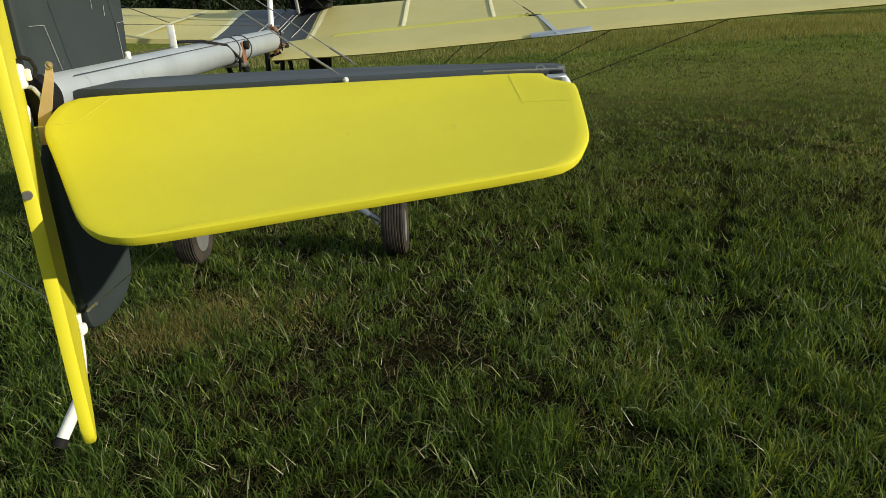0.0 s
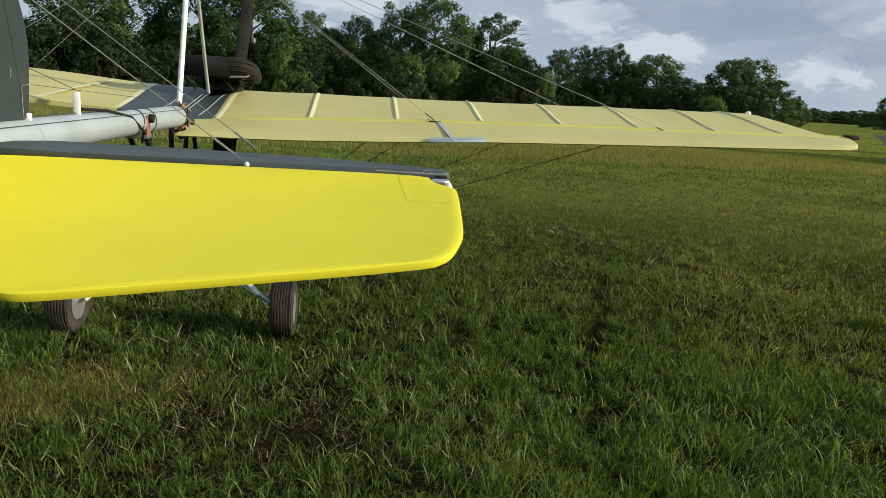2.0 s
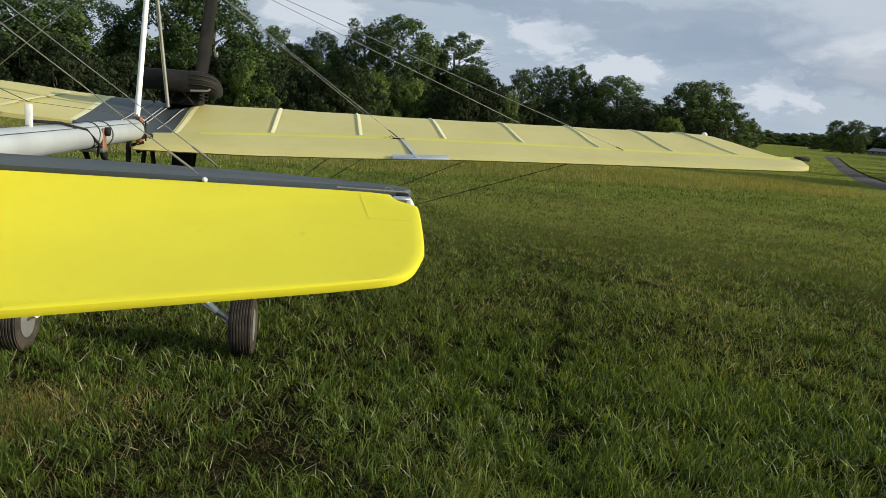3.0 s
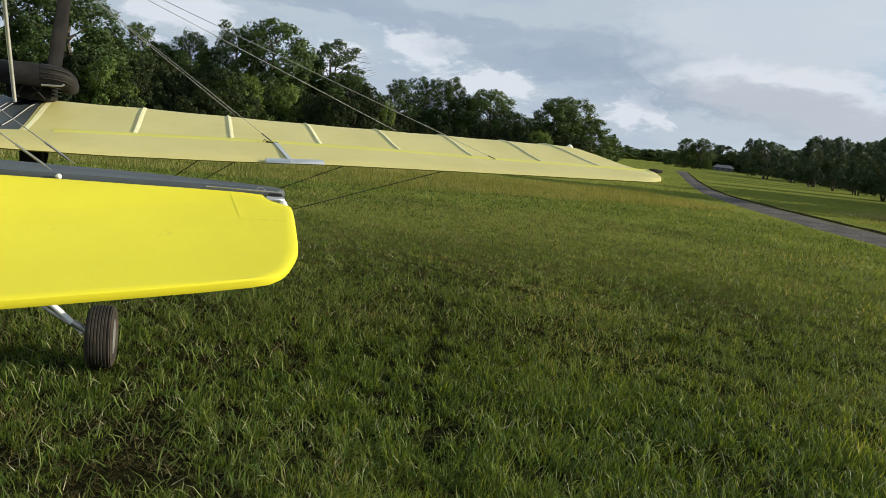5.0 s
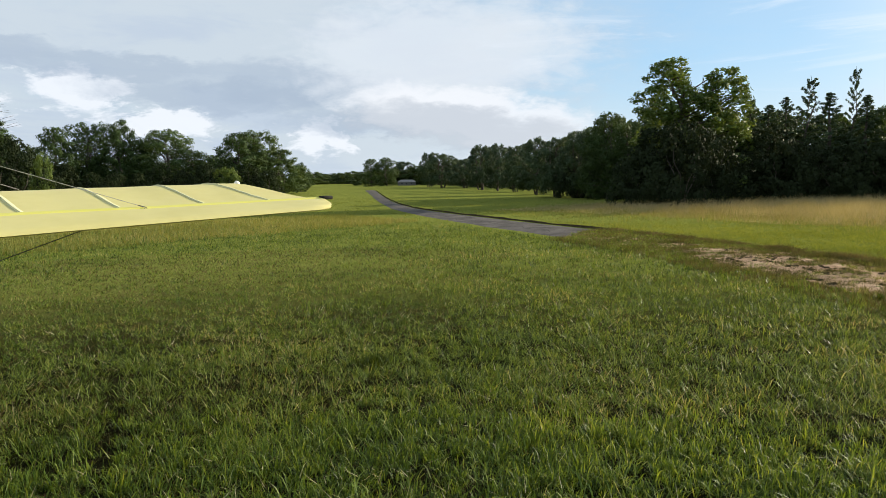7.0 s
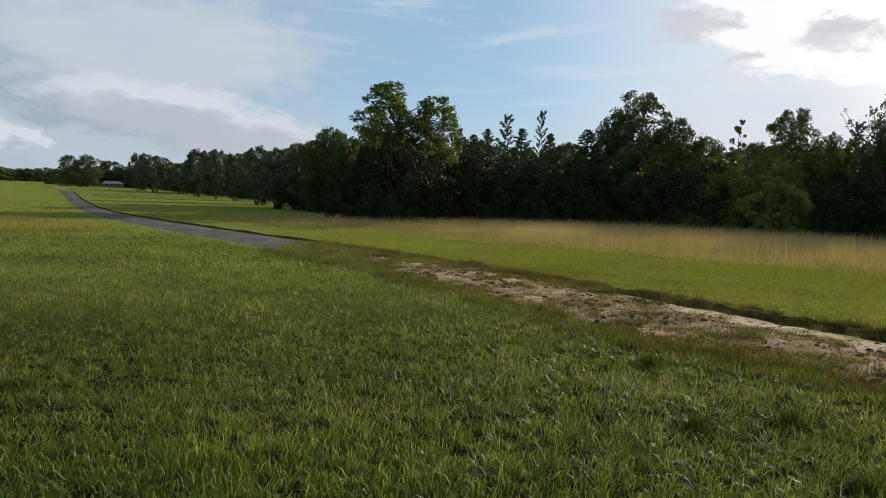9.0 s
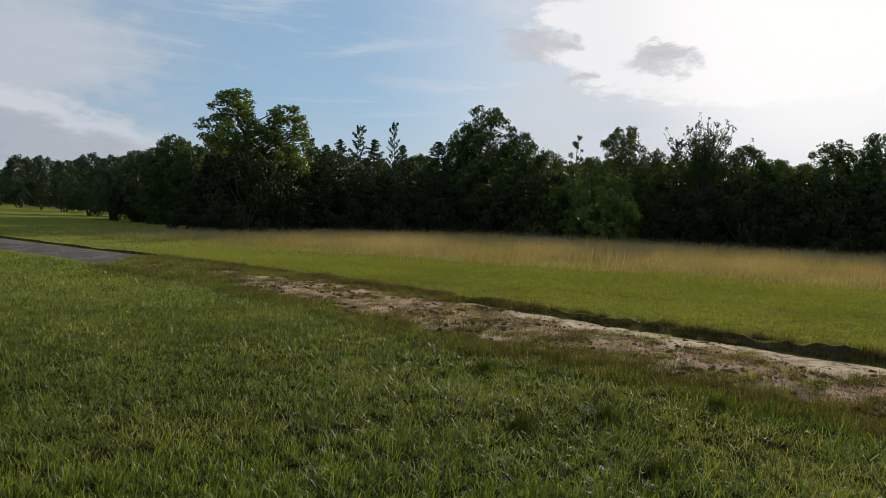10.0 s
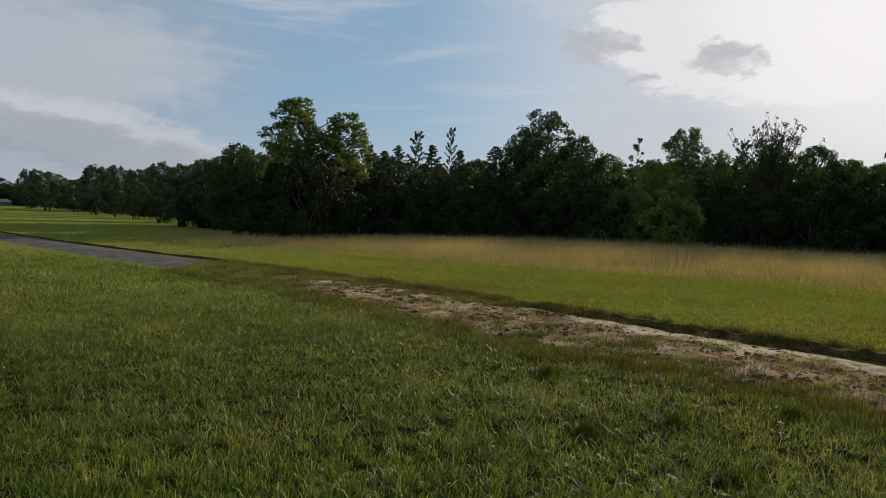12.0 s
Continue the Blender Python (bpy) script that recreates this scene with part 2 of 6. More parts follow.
def road_material(name, a, b_col, scale=1.2, bump=0.5, spots=None):
    m, n, out = material(name)
    vec = n.add("ShaderNodeNewGeometry").outputs["Position"]
    broad = n.noise(vec, scale, 6.0, 0.65)
    fine = n.noise(vec, 38.0, 5.0, 0.7)
    crack = n.add("ShaderNodeTexVoronoi", feature="DISTANCE_TO_EDGE", Scale=1.4)
    n.put(crack.inputs["Vector"], vec)
    line = n.math("SUBTRACT", 1.0, n.step(crack.outputs["Distance"], 0.0, 0.03))
    color = n.mix(n.math("ADD", n.math("MULTIPLY", n.step(broad, 0.35, 0.68), 0.7), n.math("MULTIPLY", fine, 0.3)), a, b_col)
    color = n.mix(n.math("MULTIPLY", line, 0.55), color, tuple(c * 0.4 for c in a))
    if spots:
        patch = n.noise(vec, 6.0, 5.0, 0.65)
        color = n.mix(n.math("MULTIPLY", n.step(patch, 0.55, 0.61), 0.80), color, spots)
    p = n.add("ShaderNodeBsdfPrincipled", Roughness=0.85)
    n.put(p.inputs["Base Color"], color)
    p.inputs["Specular IOR Level"].default_value = 0.0
    bp = n.add("ShaderNodeBump", Strength=bump, Distance=0.03)
    n.put(bp.inputs["Height"], n.math("ADD", fine, n.math("MULTIPLY", broad, 2.0)))
    n.put(p.inputs["Normal"], bp.outputs[0])
    n.put(out.inputs["Surface"], p.outputs[0])
    return m


MAT = {
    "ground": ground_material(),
    "asphalt": road_material("weathered_asphalt", (0.078, 0.072, 0.069), (0.155, 0.142, 0.132)),
    "clod": principled("brown_clod", (0.14, 0.10, 0.065), (0.32, 0.225, 0.155), 3.0, 0.95, 0.0, 0.3, 30.0, 0.0, 0.0),
    "mud": road_material("dry_clay", (0.17, 0.115, 0.078), (0.56, 0.395, 0.275), 1.5, 1.0, (0.11, 0.078, 0.050)),
    "grass": foliage("grass_blades", [(0.0, (0.014, 0.029, 0.012)), (0.28, (0.044, 0.082, 0.015)), (0.60, (0.112, 0.176, 0.028)), (0.84, (0.205, 0.262, 0.052)), (0.94, (0.29, 0.270, 0.125)), (1.0, (0.50, 0.46, 0.29))], 0.46, 0.28, 0.5, 0.42, 0.14),
    "grass_blade": foliage("lying_blades", [(0.0, (0.050, 0.092, 0.020)), (0.5, (0.118, 0.182, 0.040)), (0.85, (0.225, 0.285, 0.088)), (1.0, (0.46, 0.44, 0.26))], 0.34, 0.15, 0.7, 0.45, 0.11),
    "dead": foliage("yellowed_grass", [(0.0, (0.085, 0.080, 0.022)), (0.5, (0.20, 0.185, 0.055)), (1.0, (0.38, 0.33, 0.13))], 0.3, 0.2, 0.8, 0.6, 0.1),
    "straw": foliage("bleached_straw", [(0.0, (0.20, 0.18, 0.10)), (0.5, (0.38, 0.34, 0.21)), (1.0, (0.58, 0.54, 0.38))], 0.2, 0.1, 0.8, 0.55, 0.2),
    "sand": road_material("pale_sand", (0.31, 0.24, 0.165), (0.60, 0.495, 0.36), 3.2, 1.0, (0.15, 0.115, 0.075)),
    # Lush clumps, and short undergrowth darkened for the shade between tufts
    "grass_dark": foliage("lush_and_shaded_grass", [(0.0, (0.014, 0.028, 0.006)), (0.6, (0.042, 0.068, 0.011)), (1.0, (0.096, 0.128, 0.020))], 0.34, 0.3, 0.5, 0.40, 0.10),
    "grass_far": foliage("mown_grass", [(0.0, (0.070, 0.094, 0.022)), (0.5, (0.156, 0.194, 0.040)), (1.0, (0.275, 0.295, 0.080))], 0.38, 0.35, 0.12, 0.8, 0.0),
    "grass_mid": foliage("tufted_grass", [(0.0, (0.016, 0.028, 0.010)), (0.30, (0.046, 0.080, 0.017)), (0.62, (0.116, 0.178, 0.034)), (0.82, (0.218, 0.275, 0.064)), (0.91, (0.33, 0.295, 0.125)), (1.0, (0.50, 0.43, 0.25))], 0.37, 0.24, 0.5, 0.42, 0.10),
    "rough_grass": foliage("longer_grass", [(0.0, (0.110, 0.130, 0.039)), (0.6, (0.190, 0.200, 0.072)), (1.0, (0.32, 0.29, 0.148))], 0.38, 0.4, 0.2, 0.8, 0.0),
    "thatch": foliage("dry_thatch", [(0.0, (0.042, 0.035, 0.014)), (0.5, (0.105, 0.088, 0.036)), (1.0, (0.24, 0.195, 0.095))], 0.2, 0.4, 0.8, 0.8, 0.05),
    "soil_shade": principled("turf_clod_and_lip_shade", (0.030, 0.024, 0.014), (0.085, 0.066, 0.036), 9.0, 0.95, 0.0, 0.6, 40.0, 0.0, 0.0),
    "hay": foliage("tall_hay", [(0.0, (0.16, 0.150, 0.070)), (0.4, (0.28, 0.235, 0.135)), (1.0, (0.44, 0.38, 0.25))], 0.30, 0.5, 0.22, 0.8, 0.0),
    "weed": foliage("bank_grass", [(0.0, (0.034, 0.037, 0.014)), (0.55, (0.088, 0.090, 0.034)), (1.0, (0.23, 0.195, 0.095))], 0.25, 0.3, 0.9, 0.8, 0.0),
    "leaf": foliage("broad_leaves", [(0.0, (0.025, 0.045, 0.015)), (0.5, (0.052, 0.089, 0.028)), (1.0, (0.104, 0.150, 0.047))], 0.28, 0.30, 0.25, 0.55, 0.15, 0.35),
    "leaf_light": foliage("light_leaves", [(0.0, (0.045, 0.080, 0.020)), (0.5, (0.085, 0.135, 0.034)), (1.0, (0.160, 0.215, 0.060))], 0.36, 0.30, 0.25, 0.55, 0.15, 0.3),
    "leaf_dark": foliage("cedar_leaves", [(0.0, (0.030, 0.050, 0.028)), (0.5, (0.055, 0.086, 0.044)), (1.0, (0.098, 0.135, 0.064))], 0.20, 0.30, 0.3, 0.6, 0.15, 0.35),
    # Leaves darkened so the shade at the wood's foot sits in the colour
    "leaf_shade": foliage("shaded_understory", [(0.0, (0.014, 0.021, 0.010)), (0.6, (0.027, 0.039, 0.017)), (1.0, (0.055, 0.072, 0.029))], 0.12, 0.35, 0.3, 0.7, 0.06, 0.35),
    "bark": principled("bark", (0.055, 0.045, 0.034), (0.12, 0.10, 0.08), 3.0, 0.9, 0.0, 0.8, 18.0),
    "yellow": fabric("yellow_cloth", (0.715, 0.655, 0.026), (0.670, 0.608, 0.028), 0.10),
    "cream": fabric("faded_yellow_cloth", (0.640, 0.580, 0.232), (0.590, 0.532, 0.205), 0.22),
    "edge_cloth": fabric("pale_edge_cloth", (0.70, 0.68, 0.40), (0.64, 0.62, 0.35), 0.15),
    "hinge_cloth": fabric("yellow_hinge_cloth", (0.66, 0.625, 0.13), (0.60, 0.57, 0.11), 0.20),
    "grey_cloth": fabric("slate_cloth", (0.044, 0.055, 0.060), (0.062, 0.074, 0.080), 0.04),
    "fin_cloth": fabric("dark_slate_cloth", (0.022, 0.030, 0.031), (0.032, 0.041, 0.042), 0.02, 0.6),
    "alu": principled("brushed_aluminium", (0.62, 0.63, 0.63), (0.45, 0.46, 0.46), 5.0, 0.42, 0.85, 0.05, 90.0),
    "silver": principled("silver_painted_tube", (0.400, 0.440, 0.460), (0.330, 0.360, 0.380), 4.0, 0.38, 0.2, 0.08, 70.0),
    "white": principled("white_paint", (0.80, 0.80, 0.77), (0.66, 0.65, 0.60), 8.0, 0.4, 0.0, 0.05),
    "black": principled("black_paint", (0.012, 0.012, 0.012), (0.024, 0.023, 0.022), 8.0, 0.62, 0.0, 0.1, 60.0, 0.0, 0.08),
    "rubber": principled("dusty_rubber", (0.026, 0.023, 0.020), (0.058, 0.050, 0.040), 7.0, 0.85, 0.0, 0.25, 60.0, 0.0, 0.1),
    "steel": principled("steel", (0.42, 0.41, 0.39), (0.28, 0.26, 0.24), 14.0, 0.4, 0.9, 0.08),
    "rust": principled("rusty_fitting", (0.30, 0.14, 0.07), (0.20, 0.10, 0.06), 20.0, 0.7, 0.4, 0.3),
    "strap": principled("tan_strap", (0.46, 0.34, 0.18), (0.36, 0.26, 0.14), 12.0, 0.7, 0.0, 0.2),
    "thread": principled("pale_stitching", (0.40, 0.41, 0.40), (0.30, 0.31, 0.30), 30.0, 0.8, 0.0, 0.0),
    "pale_yellow": principled("pale_yellow_thread", (0.74, 0.68, 0.10), (0.66, 0.60, 0.08), 30.0, 0.8, 0.0, 0.0),
    "cable": principled("wire_rope", (0.36, 0.36, 0.34), (0.24, 0.24, 0.23), 40.0, 0.4, 0.8, 0.0),
    "dark_cable": principled("dark_cable", (0.03, 0.03, 0.03), (0.05, 0.05, 0.05), 40.0, 0.5, 0.0, 0.0),
    "roof": principled("grey_shingle", (0.16, 0.15, 0.15), (0.24, 0.22, 0.21), 1.0, 0.9, 0.0, 0.3),
    "siding": principled("dull_siding", (0.16, 0.155, 0.15), (0.11, 0.105, 0.10), 1.0, 0.8, 0.0, 0.2),
    "glass": principled("dark_window", (0.03, 0.035, 0.04), (0.05, 0.05, 0.055), 2.0, 0.1, 0.0, 0.0),
}

# ---- mesh helpers ----


def mesh_of(name, bm, mat, smooth=True):
    me = bpy.data.meshes.new(name)
    bm.normal_update()
    bm.to_mesh(me)
    bm.free()
    if smooth:
        me.shade_smooth()
        me.set_sharp_from_angle(angle=radians(42))
    me.materials.append(mat)
    return me


def part(name, bm, mat, parent=None, label="", smooth=True):
    ob = new(name, mesh_of(name, bm, mat, smooth))
    ob.parent = parent
    return tagged(ob, label)


def raw_mesh(name, verts, loops, sizes, mat):
    """A mesh from numpy arrays: corners, the corners of all faces in a row, and each face's corner count."""
    me = bpy.data.meshes.new(name)
    sizes = np.asarray(sizes, dtype=np.int32)
    me.vertices.add(len(verts))
    me.vertices.foreach_set("co", np.asarray(verts, dtype=np.float32).ravel())
    me.loops.add(len(loops))
    me.loops.foreach_set("vertex_index", np.asarray(loops, dtype=np.int32))
    me.polygons.add(len(sizes))
    starts = np.concatenate([[0], np.cumsum(sizes)[:-1]]).astype(np.int32)
    me.polygons.foreach_set("loop_start", starts)
    me.update(calc_edges=True)
    me.validate()
    me.materials.append(mat)
    return me


def tube(bm, a, b, r, r2=None, seg=10):
    """A capped tube from a to b."""
    a, b = Vector(a), Vector(b)
    q = (b - a).to_track_quat("Z", "Y").to_matrix()
    rings = []
    for c, rad in ((a, r), (b, r2 if r2 is not None else r)):
        rings.append([bm.verts.new(c + q @ Vector((rad * math.cos(k * math.tau / seg), rad * math.sin(k * math.tau / seg), 0))) for k in range(seg)])
    for k in range(seg):
        bm.faces.new((rings[0][k], rings[0][(k + 1) % seg], rings[1][(k + 1) % seg], rings[1][k]))
    bm.faces.new(rings[0][::-1])
    bm.faces.new(rings[1])
    return bm


def path_tube(bm, pts, r, seg=8):
    for a, b in zip(pts, pts[1:]):
        tube(bm, a, b, r, None, seg)
    return bm


def box(bm, lo, hi, m=None):
    vs = [bm.verts.new((x, y, z)) for x in (lo[0], hi[0]) for y in (lo[1], hi[1]) for z in (lo[2], hi[2])]
    if m is not None:
        for v in vs:
            v.co = m @ v.co
    for f in ((0, 1, 3, 2), (4, 6, 7, 5), (0, 4, 5, 1), (2, 3, 7, 6), (0, 2, 6, 4), (1, 5, 7, 3)):
        bm.faces.new([vs[k] for k in f])
    return vs


def bevelled(bm, width, seg=2):
    bmesh.ops.bevel(bm, geom=list(bm.edges), offset=width, segments=seg, affect="EDGES", profile=0.5)
    return bm


def turned(bm, prof, axis_m=None, seg=32):
    """A body of revolution about x: prof is (x, radius)."""
    rings = []
    for x, r in prof:
        rings.append([bm.verts.new((x, r * math.cos(k * math.tau / seg), r * math.sin(k * math.tau / seg))) for k in range(seg)])
    for p, q in zip(rings, rings[1:]):
        for k in range(seg):
            bm.faces.new((p[k], p[(k + 1) % seg], q[(k + 1) % seg], q[k]))
    bm.faces.new(rings[0][::-1])
    bm.faces.new(rings[-1])
    if axis_m is not None:
        bmesh.ops.transform(bm, matrix=axis_m, verts=bm.verts)
    return bm


def cushion(outline, thick, edge, m=None, puff=0.0):
    """A cloth-covered frame: a flat outline with rounded rim, extruded, slightly drawn in between."""
    bm = bmesh.new()
    c = sum((Vector((*p, 0)) for p in outline), Vector()) / len(outline)

    def ring(f, z):
        out = []
        for p in outline:
            d = Vector((*p, 0)) - c
            k = max(0.0, 1.0 - f / max(d.length, 1e-6))
            out.append(bm.verts.new(c + d * k + Vector((0, 0, z))))
        return out
    h = thick / 2
    rings = [ring(edge * 3.0, -h + puff), ring(edge * 1.1, -h), ring(edge * 0.3, -h * 0.75), ring(0, 0), ring(edge * 0.3, h * 0.75), ring(edge * 1.1, h), ring(edge * 3.0, h - puff)]
    nn = len(outline)
    for p, q in zip(rings, rings[1:]):
        for k in range(nn):
            bm.faces.new((p[k], p[(k + 1) % nn], q[(k + 1) % nn], q[k]))
    bm.faces.new(rings[0][::-1])
    bm.faces.new(rings[-1])
    bmesh.ops.recalc_face_normals(bm, faces=bm.faces)
    if m is not None:
        bmesh.ops.transform(bm, matrix=m, verts=bm.verts)
    return bm


def arc(cx, cy, r, a0, a1, n=5):
    return [(cx + r * math.cos(radians(a0 + (a1 - a0) * k / n)), cy + r * math.sin(radians(a0 + (a1 - a0) * k / n))) for k in range(n + 1)]


# ---- large structure: the field ----
ROAD_FAR = [(60.5, 97.2), (54.5, 87.2), (34.2, 53), (26, 38.5), (22.6, 31.5), (20.5, 25.5), (18.86, 19.91), (17.15, 13.96)]
ROAD_NEAR = [(58.2, 97.4), (46.6, 77), (28, 44.8), (21.2, 32.5), (18.6, 26.6), (16.2, 20.3), (14.92, 16.64), (13.87, 12.76)]
MUD_FAR = [(17.15, 13.96), (16.1, 10.42), (15.16, 7.4), (14.04, 4.9), (12.84, 2.72), (11.83, 0.54), (11.03, -1.23), (10.2, -3.42), (9.47, -6.94), (8.27, -13.94), (6.27, -25.94)]
MUD_NEAR = [(13.87, 12.76), (12.73, 9.11), (11.30, 6.4), (10.10, 4.2), (9.32, 2.79), (8.68, 1.38), (8.26, 0.09), (7.55, -1.48), (6.81, -3.08), (5.55, -6.94), (4.47, -13.94), (2.27, -25.94)]


def resample(pts, n):
    p = np.array(pts, float)
    s = np.concatenate([[0], np.cumsum(np.hypot(*np.diff(p, axis=0).T))])
    u = np.linspace(0, s[-1], n)
    return np.stack([np.interp(u, s, p[:, 0]), np.interp(u, s, p[:, 1])], 1)


def smooth_line(pts, n):
    q = resample(pts, n)
    for _ in range(3):
        q[1:-1] = (q[:-2] + 2 * q[1:-1] + q[2:]) / 4
    return q


def wave(x, y, s, seed=0.0):
    """Cheap smooth noise between -1 and 1."""
    return (np.sin(x * s * 1.7 + 1.3 * np.sin(y * s * 1.1 + seed) + seed) + np.sin(y * s * 2.1 - 1.1 * np.sin(x * s * 0.9 - seed) + 2 * seed) + np.sin((x + y) * s * 1.3 + 3 * seed)) / 3


def ground_sheet():
    t = np.linspace(-1, 1, 161)
    ax = np.sign(t) * (np.abs(t) ** 4) * 2500 + t * 30
    xx, yy = np.meshgrid(ax + 5, ax + 8, indexing="ij")
    near = np.exp(-((xx - 5) ** 2 + (yy - 8) ** 2) / 900)
    zz = -0.012 + 0.010 * wave(xx, yy, 0.8) * near
    n = len(t)
    verts = np.stack([xx, yy, zz], -1).reshape(-1, 3)
    i = np.arange(n * n).reshape(n, n)
    q = np.stack([i[:-1, :-1], i[1:, :-1], i[1:, 1:], i[:-1, 1:]], -1).reshape(-1, 4)
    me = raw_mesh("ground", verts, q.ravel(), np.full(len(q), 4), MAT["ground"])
    me.shade_smooth()
    return tagged(new("ground", me), "mown meadow grass with dry patches", "grass field", kind="structure")


def strip(name, a, b, n, cross, z0, hump, mat, label, category, kind):
    pa, pb = smooth_line(a, n), smooth_line(b, n)
    verts = []
    for p, q in zip(pa, pb):
        for k in range(cross + 1):
            f = k / cross
            x, y = p * (1 - f) + q * f
            if k in (0, cross):
                x += 0.22 * float(wave(x, y, 2.3, 1.0))
                y += 0.22 * float(wave(x, y, 1.9, 2.0))
            e = math.sin(math.pi * f)
            verts.append((x, y, z0 * e - 0.03 * (1 - e) + hump * e * (float(wave(x, y, 2.2, 0.5)) + 0.7 * float(wave(x, y, 7.0, 1.5)))))
    loops, m = [], cross + 1
    for r in range(n - 1):
        for k in range(cross):
            loops += [r * m + k, r * m + k + 1, (r + 1) * m + k + 1, (r + 1) * m + k]
    me = raw_mesh(name, verts, loops, np.full(len(loops) // 4, 4), mat)
    me.shade_smooth()
    return tagged(new(name, me), label, category, kind=kind)


ground_sheet()
strip("road", ROAD_FAR, ROAD_NEAR, 60, 8, 0.03, 0.006, MAT["asphalt"], "narrow weathered asphalt airstrip through the grass", "road", "structure")
strip("dirt_track", MUD_FAR, MUD_NEAR, 300, 24, 0.03, 0.026, MAT["mud"], "bare pinkish clay track with worn edges", "dirt track", "structure")

# ---- trees ----


def leaves(points, normals, size, rng, mat, name):
    """Folded four-cornered leaf sprays at the points, shaded by the roundness of the clump that they belong to."""
    n = len(points)
    normals = normals / (np.linalg.norm(normals, axis=1)[:, None] + 1e-9)
    d = normals + rng.normal(0, 0.38, (n, 3))
    d /= np.linalg.norm(d, axis=1)[:, None] + 1e-9
    r = rng.normal(0, 1, (n, 3))
    u = np.cross(d, r)
    u /= np.linalg.norm(u, axis=1)[:, None] + 1e-9
    v = np.cross(d, u)
    s = (size * rng.uniform(0.5, 1.4, n))[:, None]
    w = s * rng.uniform(0.40, 0.85, (n, 1))
    fold = d * s * rng.uniform(0.1, 0.45, (n, 1))
    a, c = points - u * s, points + u * s * rng.uniform(0.7, 1.1, (n, 1))
    b, e = points + v * w + fold, points - v * w + fold
    verts = np.stack([a, b, c, e], 1).reshape(-1, 3)
    k = np.arange(n)[:, None] * 4
    tri = np.concatenate([k + [0, 2, 1], k + [0, 3, 2]], 1).reshape(-1)
    me = raw_mesh(name, verts, tri, np.full(2 * n, 3), mat)
    soft = normals + 0.45 * d
    soft /= np.linalg.norm(soft, axis=1)[:, None] + 1e-9
    me.shade_smooth()
    me.normals_split_custom_set_from_vertices(np.repeat(soft, 4, 0))
    return me


def limb(bm, a, b, r0, r1, rng, steps=4, bend=0.08, seg=6):
    a, b = Vector(a), Vector(b)
    pts = [a.lerp(b, k / steps) + Vector(rng.normal(0, bend * (b - a).length * (0 < k < steps), 3)) * 0.5 for k in range(steps + 1)]
    for k in range(steps):
        tube(bm, pts[k], pts[k + 1], r0 + (r1 - r0) * k / steps, r0 + (r1 - r0) * (k + 1) / steps, seg)


